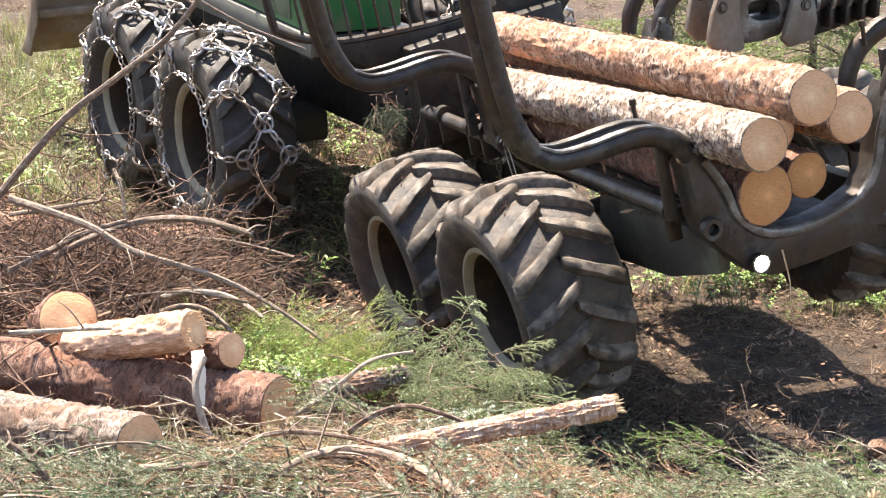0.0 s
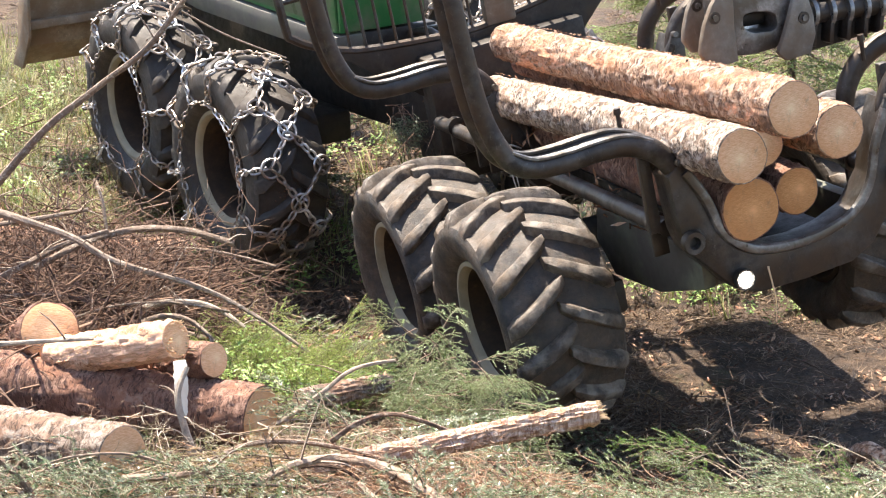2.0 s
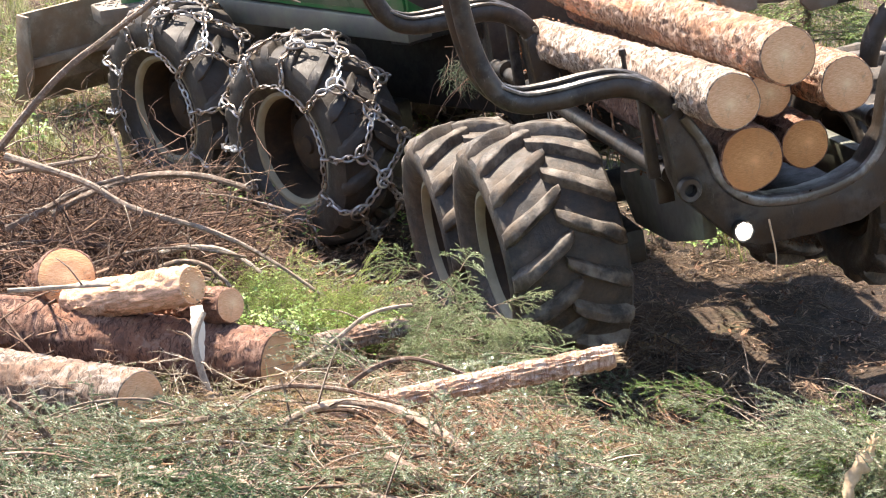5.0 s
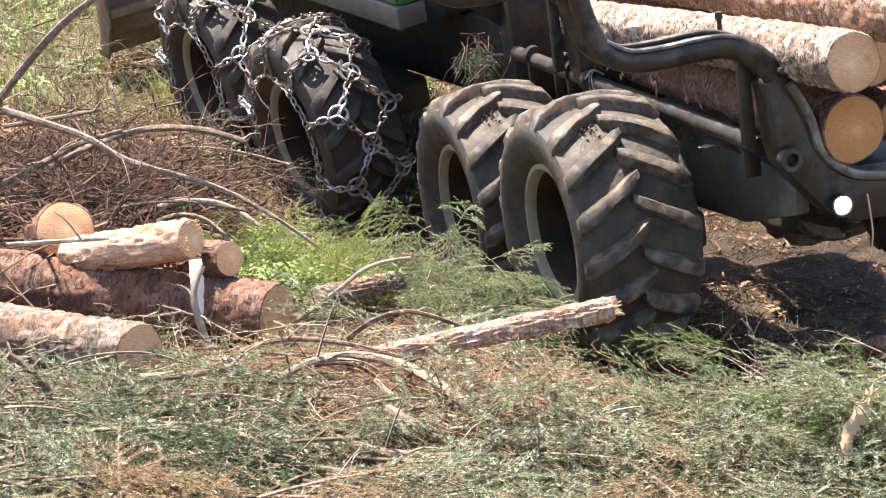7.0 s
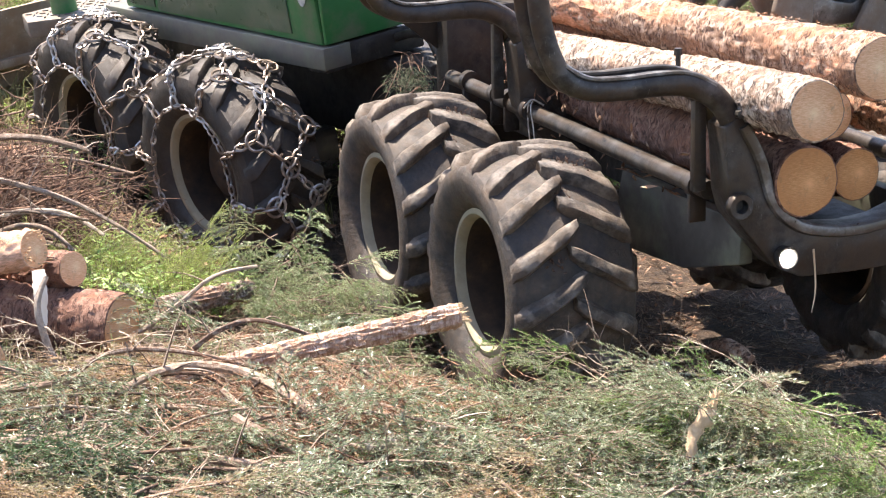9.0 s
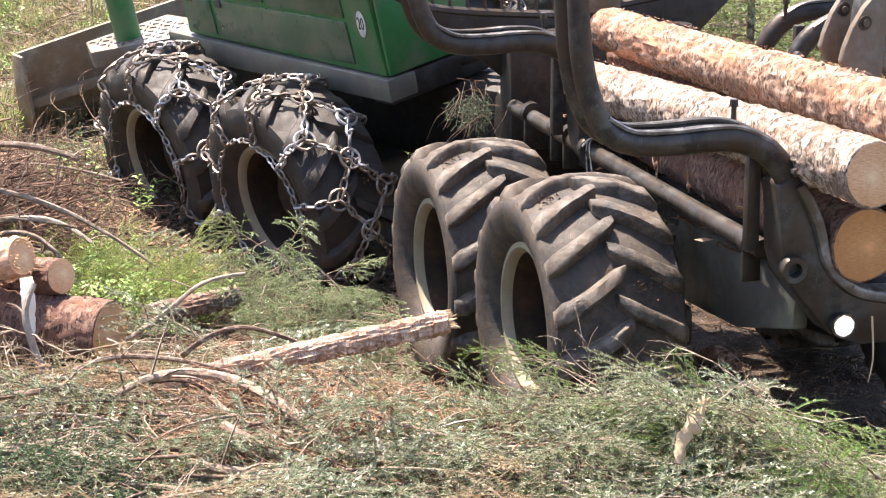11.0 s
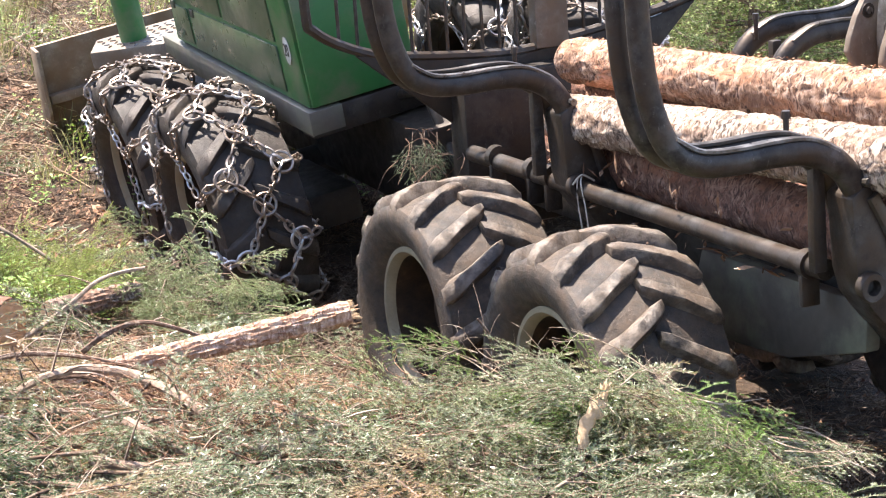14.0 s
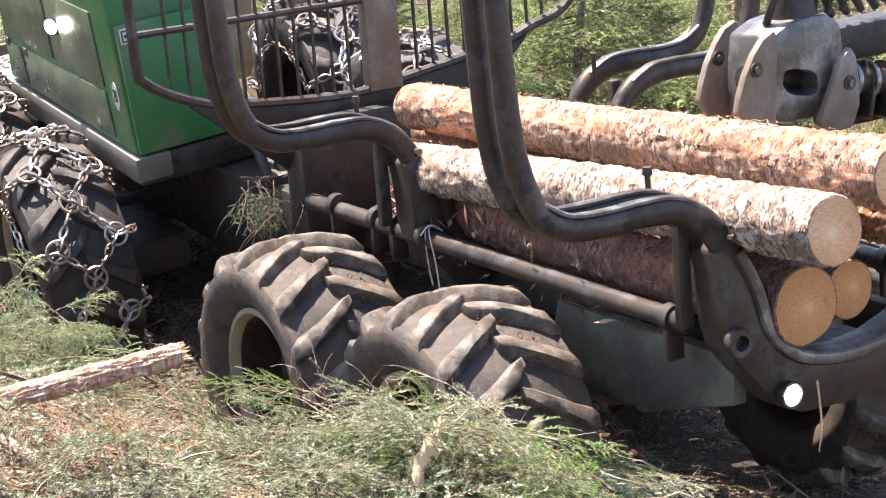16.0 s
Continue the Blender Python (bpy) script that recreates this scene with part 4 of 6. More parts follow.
def make_log(name, m, length, r0, r1, seed, bark_mat, end_mat, label, category="log", group="", flakes=0):
    root = thing(name, m, label, category, group)
    g, a, b = log_geo(length, r0, r1, seed)
    part("bark", g, bark_mat, root, "", 60)
    part("sawn_end", end_geo(a, -0.004), [end_mat, bark_mat], root, "flat sawn end with saw marks")
    part("far_end", end_geo(b, 0.004), [end_mat, bark_mat], root, "sawn end")
    if flakes:
        rng, g = random.Random(seed), Geo()
        for i in range(flakes * 2):
            y, a = rng.uniform(0.05, length - 0.05), rng.uniform(-0.4, math.pi + 0.4)
            if i % 2:
                a = rng.gauss(1.15, 0.16) + 0.2 * math.sin(y * 2.0)
            r = r0 + (r1 - r0) * y / length + 0.006
            nrm = Vector((math.cos(a), 0, math.sin(a)))
            c = nrm * r + Vector((0, y, 0))
            side = nrm.cross(Vector((0, 1, 0)))
            d = (Vector((0, 1, 0)) * rng.uniform(-1, 1) + side * rng.uniform(-1, 1)).normalized()
            e = nrm.cross(d)
            l, w = rng.uniform(0.008, 0.034), rng.uniform(0.002, 0.007)
            up = nrm * rng.uniform(0.001, 0.011)
            g.add([c - e * w, c + e * w, c + d * l + up + e * w * 0.6, c + d * l + up - e * w * 0.6], [(0, 1, 2, 3), (3, 2, 1, 0)][:1])
        tagged(part("loose_flakes", g, LITTER_RED, root, "torn curls of orange inner bark"), kind="stuff")
    return root


load = []


def load_log(x, y, z, length, r0, r1, seed, bk, em, label, dx=0.0, dz=0.0, flakes=0):
    """A log on the wagon: its sawn end at (x, y, z) in the wagon's space, pointing forwards."""
    way = Vector((dx, length, dz)).normalized()
    local = Matrix.Translation((x, y, z)) @ Vector((0, 1, 0)).rotation_difference(way).to_matrix().to_4x4()
    load.append((make_log("spruce_log", Matrix(), length, r0, r1, seed, bk, em, label, "log", "logs on the wagon", flakes), local))


load_log(0.075, -0.56, 0.545, 3.55, 0.148, 0.128, 1, BARK_PALE, WOOD_END, "flaky grey-brown spruce log with a pale sawn end", 0.0, -0.22, 130)
load_log(0.365, -0.65, 0.755, 4.0, 0.152, 0.125, 2, BARK_TORN, WOOD_END, "spruce log with torn orange bark on top of the load", 0.02, -0.2, 260)
load_log(0.845, -0.25, 0.42, 3.7, 0.15, 0.125, 3, BARK_TORN, WOOD_END, "spruce log with a splintered sawn end", 0.03, -0.15, 40)
load_log(0.335, -0.09, 0.075, 3.6, 0.182, 0.15, 4, BARK_BROWN, WOOD_END_SHADED, "thick shaded log with an orange sawn end", -0.02, 0.0, 30)
load_log(0.705, 0.04, 0.065, 3.6, 0.138, 0.12, 5, BARK_BROWN, WOOD_END_SHADED, "shaded log with an orange sawn end", 0.02, 0.0, 10)
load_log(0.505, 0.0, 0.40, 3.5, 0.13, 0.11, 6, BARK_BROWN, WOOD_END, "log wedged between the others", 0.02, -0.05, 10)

# chain strip hanging at the front of the load
g = Geo()
crng = random.Random(5)
cp = [Vector((-0.05, 2.95, 0.52)), Vector((-0.055, 2.97, 0.42)), Vector((-0.06, 3.0, 0.3)), Vector((-0.06, 3.02, 0.2))]
chain_run(g, cp, [Vector((-1, 0, 0))] * 4, 0.03, (0.036, 0.02, 0.0045), 0.0, crng)
part("hanging_chain", g, RUST_CHAIN, wagon, "rusty chain hanging from the front stake")

# ---------------------------------------------------------------- grapple above the load
grapple = thing("timber_grapple", Matrix(), "grey steel timber grapple resting behind the load", "grapple")


def build_grapple():
    tong = [(-0.186, 0.245), (-0.26, 0.215), (-0.32, 0.152), (-0.38, 0.06), (-0.42, -0.034), (-0.44, -0.11), (-0.39, -0.19), (-0.30, -0.21), (-0.20, -0.21), (-0.194, -0.034), (-0.165, 0.19)]
    mate = [(0.27, 0.10), (0.304, 0.05), (0.325, -0.08), (0.32, -0.19), (0.27, -0.29), (0.10, -0.29), (0.05, -0.23), (0.10, -0.15), (0.15, -0.06), (0.205, 0.05)]
    for outline, front in ((tong, -0.09), (mate, -0.12), ([(x + 0.12, z) for x, z in tong], 0.30), ([(x + 0.03, z) for x, z in mate], 0.30)):
        g = Geo()
        g.prism(outline, front - 0.022, front + 0.022, 0.012)
        c = part("claw", g, STEEL_DUSTY, grapple, "broad worn steel claw plate")
        cx = sum(x for x, z in outline) / len(outline)
        for dx, z, r in ((-0.02, 0.08, 0.036), (-0.02, 0.08, 0.018)) if outline[0][0] < 0 else ((0.04, -0.07, 0.036), (0.04, -0.07, 0.018)):
            g = Geo()
            d = 0.03 if r > 0.02 else 0.042
            g.tube([(cx + dx, front - d, z), (cx + dx, front, z)], r, 16)
            part("claw_pin", g, STEEL if r > 0.02 else STEEL_POLISHED, c, "bolt of the claw")
    # body: a smooth cast housing round a dark oval window
    outer = [(-0.17, 0.20), (-0.05, 0.25), (0.08, 0.265), (0.20, 0.26), (0.285, 0.20), (0.30, 0.085), (0.20, -0.12), (0.10, -0.22), (-0.06, -0.215), (-0.19, -0.19), (-0.20, -0.05), (-0.19, 0.08)]
    inner = []
    for x, z in outer:
        a = math.atan2(z + 0.03, x - 0.0)
        px, pz = 0.115 * math.copysign(abs(math.cos(a)) ** 0.7, math.cos(a)), 0.062 * math.copysign(abs(math.sin(a)) ** 0.7, math.sin(a))
        inner.append((px, pz - 0.035 - 0.22 * px))
    k = len(outer)
    bm = bmesh.new()
    loops = [[bm.verts.new((x, y, z)) for x, z in loop] for y, loop in ((-0.06, outer), (-0.08, inner), (0.22, outer), (0.22, inner))]
    for i in range(k):
        j = (i + 1) % k
        for p, q in ((0, 1), (1, 3), (3, 2), (2, 0)):
            bm.faces.new((loops[p][i], loops[p][j], loops[q][j], loops[q][i]))
    bmesh.ops.recalc_face_normals(bm, faces=bm.faces)
    bmesh.ops.bevel(bm, geom=bm.edges[:], offset=0.012, segments=2, affect="EDGES", profile=0.5)
    part("grapple_body", Geo().take(bm), STEEL_POLISHED, grapple, "bright grey cast grapple body with an oval window")
    g = Geo()
    g.tube([(-0.2, 0.1, 0.0), (0.25, 0.1, -0.05)], 0.06, 14)
    part("inner_cylinder", g, STEEL_BLACK, grapple, "dark cylinder seen through the window")
    g = Geo()
    g.tube([(0.28, 0.0, -0.08), (0.86, 0.0, -0.17)], 0.065, 18)
    part("cylinder", g, STEEL, grapple, "hydraulic cylinder")
    g = Geo()
    g.prism([(0.33, -0.08), (0.85, -0.16), (0.85, -0.34), (0.33, -0.33)], 0.02, 0.2, 0.02)
    part("cylinder_guard", g, STEEL_BLACK, grapple, "black guard under the cylinder")
    for x in (0.38, 0.50, 0.62, 0.74, 0.85):
        g = Geo()
        g.lathe([(-0.014, 0.06), (-0.014, 0.098), (0.014, 0.098), (0.014, 0.06)], 20)
        b = part("cylinder_rib", g, STEEL_POLISHED, grapple, "steel rib clasping the cylinder")
        b.matrix_basis = pose(x, 0.0, -0.035 - 0.155 * x, 0, 9)
        g = Geo()
        g.prism([(x - 0.014, -0.04 - 0.155 * x), (x + 0.014, -0.04 - 0.155 * x), (x - 0.03, -0.24 - 0.12 * x), (x - 0.055, -0.22 - 0.12 * x)], -0.075, 0.02, 0.004)
        part("cylinder_claw", g, STEEL, grapple)
    g = Geo()
    g.box(0.30, 0.86, 0.04, 0.26, -0.02, 0.16, 0.03)
    part("valve_block", g, STEEL_BLACK, grapple, "black valve block with hoses")
    for k in range(6):
        g = Geo()
        x = -0.08 + 0.10 * k
        g.tube([(x, 0.06, 0.24), (x + 0.02, 0.0, 0.40 + 0.03 * k), (x + 0.16, 0.03, 0.48 - 0.02 * k), (x + 0.34, 0.07, 0.22)], 0.02, 8)
        part("hose", g, HOSE, grapple, "black hydraulic hose")
    g = Geo()
    g.tube([(0.10, 0.08, 0.22), (0.10, 0.08, 0.46), (0.11, 0.08, 1.5)], [0.13, 0.085, 0.07], 14, smooth=1)
    part("rotator_link", g, STEEL_BLACK, grapple, "dark link up to the crane")


build_grapple()
GRAPPLE_AT = pose(0.90, 0.66, 0.95, 0, 0, 4)

# ---------------------------------------------------------------- felled logs and poles on the ground
def ground_log(name, a, b, r0, r1, seed, bk, em, label, group="", flakes=0, extra=0.0):
    a, b = Vector(a), Vector(b)
    way = (b - a).normalized()
    length = (b - a).length + extra
    m = Matrix.Translation(a) @ Vector((0, 1, 0)).rotation_difference(way).to_matrix().to_4x4()
    return make_log(name, m, length, r0, r1, seed, bk, em, label, "log", group, flakes)


PILE = "logs in the pile"
ground_log("spruce_log", (-1.68, 10.16, 0.86), (-3.21, 10.83, 0.81), 0.168, 0.165, 21, BARK_BROWN, WOOD_END, "thick red-brown log with a sawn end in a log pile", PILE, 70, 1.6)
ground_log("spruce_log", (-2.18, 9.25, 0.97), (-3.0, 9.92, 0.82), 0.140, 0.135, 22, BARK_GREY, WOOD_END, "grey-brown log with a pale sawn end in a log pile", PILE, 40, 1.8)
ground_log("split_log", (-2.10, 10.24, 1.23), (-2.64, 10.58, 1.06), 0.098, 0.105, 23, BARK_SPLIT, WOOD_END, "short debarked split log lying on the pile", PILE, 30, 0.3)
ground_log("thin_log", (-1.92, 10.32, 1.12), (-2.51, 10.81, 0.95), 0.092, 0.10, 24, BARK_BROWN, WOOD_END, "thin log beside the split log on the pile", PILE, 10, 0.8)
ground_log("spruce_log", (-2.92, 10.81, 1.10), (-3.25, 11.5, 0.78), 0.162, 0.155, 25, BARK_BROWN, WOOD_END, "log with a pink-brown sawn end behind the pile", PILE, 20, 0.1)
ground_log("short_log", (-1.54, 10.59, 0.80), (-1.10, 11.15, 0.74), 0.055, 0.05, 26, BARK_GREY, FIBRE, "short mossy broken log among branches", "", 20)
ground_log("fallen_log", (-4.6, 14.60, 0.62), (-2.95, 14.72, 0.50), 0.13, 0.12, 27, BARK_TORN, WOOD_END, "orange stripped log lying on the ground", "", 40)
ground_log("pole", (0.045, 9.40, 1.19), (-0.91, 9.26, 1.0), 0.052, 0.042, 28, BARK_POLE, FIBRE, "cut thin pole with peeled pinkish bark resting on branches", "", 60, 0.5)


def splinters(at, way, r, n, seed, label):
    """Torn fibres standing out of a broken end."""
    rng, g, w = random.Random(seed), Geo(), Vector(way).normalized()
    s = w.cross(Vector((0, 0, 1))).normalized()
    u = s.cross(w)
    for k in range(n):
        a, d = rng.uniform(0, 6.28), r * rng.uniform(0.5, 1.02)
        p = Vector(at) + s * (math.cos(a) * d) + u * (math.sin(a) * d)
        l = rng.uniform(0.015, 0.055)
        g.tube([p - w * 0.03, p + w * l * 0.5, p + w * l + (s * math.cos(a) + u * math.sin(a)) * l * 0.3], [0.006, 0.005, 0.001], 5, 0.5, smooth=2)
    return tagged(part("splinter", g, FIBRE), label, "splinters", "", "stuff")


splinters((0.045, 9.40, 1.19), (0.955, 0.14, 0.19), 0.05, 26, 4, "pale splinters on the broken end of the pole")
splinters((-2.10, 10.24, 1.23), (0.54, -0.34, 0.17), 0.10, 22, 5, "pale torn fibres round the end of the split log")
g = Geo()
g.tube([(-2.07, 10.13, 1.16), (-2.06, 10.07, 1.08), (-2.05, 10.05, 0.97), (-2.045, 10.03, 0.90)], [0.034, 0.036, 0.028, 0.018], 9, 0.3, wobble=0.3)
o = part("torn_strip", g, WHITE_WOOD)
tagged(o, "pale torn strip of wood hanging from the split log", "wood strip")
g = Geo()
g.tube([(1.06, 7.93, 1.33), (1.03, 7.90, 1.28), (0.98, 7.86, 1.20), (0.96, 7.80, 1.10)], [0.02, 0.034, 0.024, 0.016], 9, 0.45, wobble=0.9)
o = part("broken_stick", g, FIBRE)
tagged(o, "splintered pale stick standing in the branches", "stick")


# ---------------------------------------------------------------- bare branches
def bare_branch(points, r0, r1, mat, label, seed=0, shoots=4):
    rng = random.Random(seed)
    g = Geo()
    n = len(points)
    g.tube(points, [r0 + (r1 - r0) * i / (n - 1) for i in range(n)], 8, smooth=6, wobble=0.22)
    pts = [Vector(p) for p in points]
    ob = part("branch", g, mat)
    for k in range(shoots):
        i = rng.randrange(n - 1)
        p = pts[i].lerp(pts[i + 1], rng.random())
        way = (pts[i + 1] - pts[i]).normalized()
        d = (way * rng.uniform(-0.2, 1) + Vector((rng.uniform(-1, 1), rng.uniform(-0.6, 0.6), rng.uniform(-0.5, 1.0)))).normalized() * rng.uniform(0.08, 0.32)
        g = Geo()
        g.tube([p, p + d * 0.5 + Vector((0, 0, 0.02)), p + d], [min(r1 * 0.5, 0.007), min(r1 * 0.36, 0.005), 0.0015], 5, smooth=3)
        part("side_twig", g, mat, ob)
    return tagged(ob, label, "branch", "bare branches")


SLIM = "thin bare bowed branch lying on brush"
GREY = "grey dead branch in a heap of twigs"
bare_branch([(-1.60, 10.28, 0.78), (-1.40, 10.31, 0.92), (-1.21, 10.33, 1.07), (-0.99, 10.35, 1.12)], 0.015, 0.009, TWIG_ROSY, SLIM, 1)
bare_branch([(-1.24, 9.62, 0.93), (-1.09, 9.64, 1.03), (-0.90, 9.66, 1.06), (-0.57, 9.68, 0.94)], 0.015, 0.01, TWIG_ROSY, SLIM, 2)
bare_branch([(-1.83, 9.12, 0.94), (-1.56, 9.17, 1.07), (-1.25, 9.22, 1.06), (-0.88, 9.16, 1.0)], 0.015, 0.010, TWIG_ROSY, SLIM, 3)
bare_branch([(-1.49, 8.77, 0.83), (-1.27, 8.81, 0.96), (-0.98, 8.85, 0.95), (-0.75, 8.87, 0.88), (-0.47, 8.79, 0.74)], 0.010, 0.017, TWIG_ROSY, SLIM, 4)
bare_branch([(-0.89, 8.35, 0.95), (-0.71, 8.37, 0.88), (-0.49, 8.29, 0.82)], 0.018, 0.014, TWIG_GREY, "short cut branch lying on brush", 5, 2)
bare_branch([(-1.03, 8.14, 0.91), (-0.79, 8.16, 0.87), (-0.50, 8.08, 0.86)], 0.016, 0.014, TWIG_GREY, "short cut branch lying on brush", 6, 2)
bare_branch([(-0.38, 8.39, 0.80), (-0.18, 8.40, 0.83), (0.01, 8.40, 0.89)], 0.012, 0.009, TWIG_GREY, "short cut branch lying on brush", 7, 2)
bare_branch([(-2.03, 8.56, 0.95), (-1.82, 8.61, 0.96), (-1.63, 8.65, 0.98)], 0.02, 0.016, BARK_TORN, "snapped branch with splintered ends", 8, 1)
bare_branch([(-3.9, 12.24, 1.2), (-3.34, 12.25, 1.86), (-2.95, 12.25, 2.18), (-2.63, 12.22, 2.43), (-2.36, 12.17, 2.77)], 0.026, 0.014, TWIG_GREY, "long dead branch leaning up out of the heap", 9, 3)
bare_branch([(-3.54, 11.88, 1.51), (-3.08, 11.91, 1.35), (-2.80, 11.87, 1.21), (-2.30, 11.88, 1.06), (-1.96, 11.84, 0.90), (-1.59, 11.79, 0.66)], 0.026, 0.009, TWIG_GREY, "long dead branch sloping down the heap", 10, 8)
bare_branch([(-3.33, 12.05, 1.11), (-3.06, 12.22, 1.23), (-2.76, 12.29, 1.30), (-2.46, 12.36, 1.28), (-2.18, 12.41, 1.19)], 0.02, 0.02, TWIG_GREY, GREY, 11)
bare_branch([(-3.66, 12.27, 1.31), (-3.33, 12.36, 1.35), (-3.08, 12.42, 1.39)], 0.016, 0.012, TWIG_GREY, GREY, 12)
bare_branch([(-3.53, 11.78, 1.09), (-3.34, 11.84, 1.18), (-3.14, 12.00, 1.27), (-2.90, 12.16, 1.32)], 0.022, 0.014, TWIG_GREY, GREY, 13)
bare_branch([(-3.06, 12.53, 1.55), (-3.00, 12.44, 1.46), (-2.95, 12.35, 1.26)], 0.014, 0.01, TWIG_GREY, GREY, 14, 1)
bare_branch([(-2.43, 12.26, 2.64), (-2.17, 12.31, 2.49), (-1.83, 12.37, 2.35)], 0.007, 0.005, TWIG_GREY, "thin dry side shoot of the leaning branch", 15, 1)
bare_branch([(-2.97, 9.86, 1.31), (-2.73, 9.93, 1.31), (-2.48, 10.00, 1.31)], 0.013, 0.011, TWIG_GREY, "thin stick lying on the log pile", 16, 1)
bare_branch([(-1.98, 9.85, 1.22), (-2.02, 9.79, 1.09), (-1.98, 9.75, 0.93), (-1.91, 9.71, 0.74)], 0.014, 0.022, TWIG_GREY, "mossy grey branch leaning on the pile", 17, 3)
bare_branch([(-2.65, 8.70, 1.16), (-2.54, 8.74, 1.05), (-2.45, 8.76, 0.88)], 0.018, 0.018, TWIG_ROSY, SLIM, 18, 2)
bare_branch([(0.66, 9.58, 1.08), (0.73, 9.57, 0.95), (0.71, 9.57, 0.60)], 0.006, 0.007, TWIG, SLIM, 19, 2)
bare_branch([(0.96, 7.81, 1.12), (0.965, 7.72, 0.98), (1.0, 7.6, 0.84)], 0.017, 0.015, BARK_TORN, "snapped brown branch below the pale stick", 43, 1)
splinters((1.06, 7.93, 1.33), (0.3, 0.3, 0.9), 0.02, 12, 6, "torn fibres on the broken stick")
THICK = "thick brown branch with bark lying on the boughs"
bare_branch([(-1.50, 8.72, 1.03), (-1.28, 8.92, 1.08), (-1.02, 8.93, 1.09), (-0.75, 8.74, 1.06), (-0.48, 8.39, 1.00)], 0.019, 0.027, TWIG_ROSY, THICK, 31, 5)
bare_branch([(-0.91, 8.36, 1.07), (-0.70, 8.18, 1.03), (-0.48, 8.00, 1.00)], 0.024, 0.019, TWIG_ROSY, THICK, 32, 2)
bare_branch([(-1.02, 8.00, 1.05), (-0.80, 7.93, 1.04), (-0.55, 7.93, 1.04)], 0.022, 0.019, TWIG_ROSY, THICK, 33, 2)
bare_branch([(-0.34, 8.08, 1.05), (-0.16, 8.19, 1.06), (0.01, 8.31, 1.07)], 0.023, 0.019, TWIG_PALE, THICK, 34, 2)
bare_branch([(-2.05, 8.67, 1.07), (-1.80, 8.72, 1.08), (-1.62, 8.80, 1.09)], 0.022, 0.015, TWIG_ROSY, THICK, 35, 2)
bare_branch([(-1.89, 8.14, 1.07), (-1.73, 8.05, 1.08), (-1.55, 8.10, 1.08), (-1.36, 7.87, 1.03)], 0.023, 0.029, TWIG, THICK, 36, 3)
bare_branch([(-1.00, 8.72, 1.06), (-0.88, 8.52, 1.05), (-0.64, 8.27, 1.03)], 0.014, 0.009, TWIG_ROSY, THICK, 37, 3)
bare_branch([(-0.28, 8.46, 0.97), (-0.14, 8.52, 1.0), (-0.01, 8.48, 0.98)], 0.024, 0.03, FIBRE, "pale torn piece of wood among the twigs", 38, 1)
bare_branch([(1.24, 9.40, 0.60), (1.32, 9.26, 0.72), (1.42, 9.14, 0.66)], 0.05, 0.04, BARK_TORN, "broken red-brown branch stub at the edge of the track", 39, 2)
bare_branch([(1.52, 11.60, 0.20), (1.60, 11.45, 0.30), (1.72, 11.35, 0.24)], 0.055, 0.045, BARK_TORN, "broken orange piece of bark beside the track", 41, 1)
bare_branch([(1.36, 10.75, 0.16), (1.46, 10.70, 0.26), (1.60, 10.62, 0.2)], 0.05, 0.04, BARK_TORN, "broken orange piece of bark beside the track", 42, 1)
BROWN = "bare red-brown branch with side twigs lying on brush"
for k, (x0, y0, turn, l, r) in enumerate(((-0.9, 8.55, -28, 1.0, 0.014), (-0.55, 8.3, -35, 0.7, 0.012), (-0.2, 8.6, -40, 0.8, 0.012), (-1.3, 8.3, 12, 0.9, 0.013), (0.1, 8.2, 20, 0.8, 0.011),
                                           (-1.0, 7.75, -20, 0.9, 0.015), (-0.4, 7.8, 25, 0.7, 0.012), (0.25, 8.75, -50, 0.6, 0.010), (-1.7, 8.0, -15, 1.0, 0.014))):
    d, p = Vector((math.cos(radians(turn)), math.sin(radians(turn)), 0)) * l / 2, Vector((x0, y0, ground_z(x0, y0) + 0.2))
    bare_branch([p - d - Vector((0, 0, 0.03)), p - d * 0.35 + Vector((0, 0.02, 0.01)), p + d * 0.3 + Vector((0, -0.02, 0.02)), p + d - Vector((0, 0, 0.02))], r, r * 0.7, TWIG_ROSY, BROWN, 300 + k, 5)
rng = random.Random(40)
for k in range(50):
    if k < 46:
        x, y = rng.uniform(-4.3, -2.4), rng.uniform(11.6, 13.4)
    else:
        x, y = rng.uniform(-2.6, 1.6), rng.uniform(7.6, 9.8)
        x = min(x, float(edge_x(y)) - 0.5)
    z = ground_z(x, y) + (rng.uniform(0.05, 0.5) if k < 46 else rng.uniform(0.18, 0.32))
    a, l = rng.uniform(-0.7, 0.7) + (math.pi if rng.random() < 0.5 else 0), rng.uniform(0.5, 1.3)
    d = Vector((math.cos(a), math.sin(a) * 0.6, 0))
    p = Vector((x, y, z))
    s = rng.uniform(-0.12, 0.12)
    r = rng.uniform(0.007, 0.022 if k < 46 else 0.013)
    bare_branch([p - d * l / 2 - Vector((0, 0, 0.06)), p - d * l * 0.15 + Vector((0, s * 0.4, 0.03)), p + d * l * 0.2 + Vector((0, s, 0.03)), p + d * l / 2 - Vector((0, 0, 0.08))], r, r * 0.6, (TWIG_RED, TWIG_GREY, TWIG, TWIG_GREY)[k % 4], GREY if k < 46 else SLIM, 100 + k, 5)


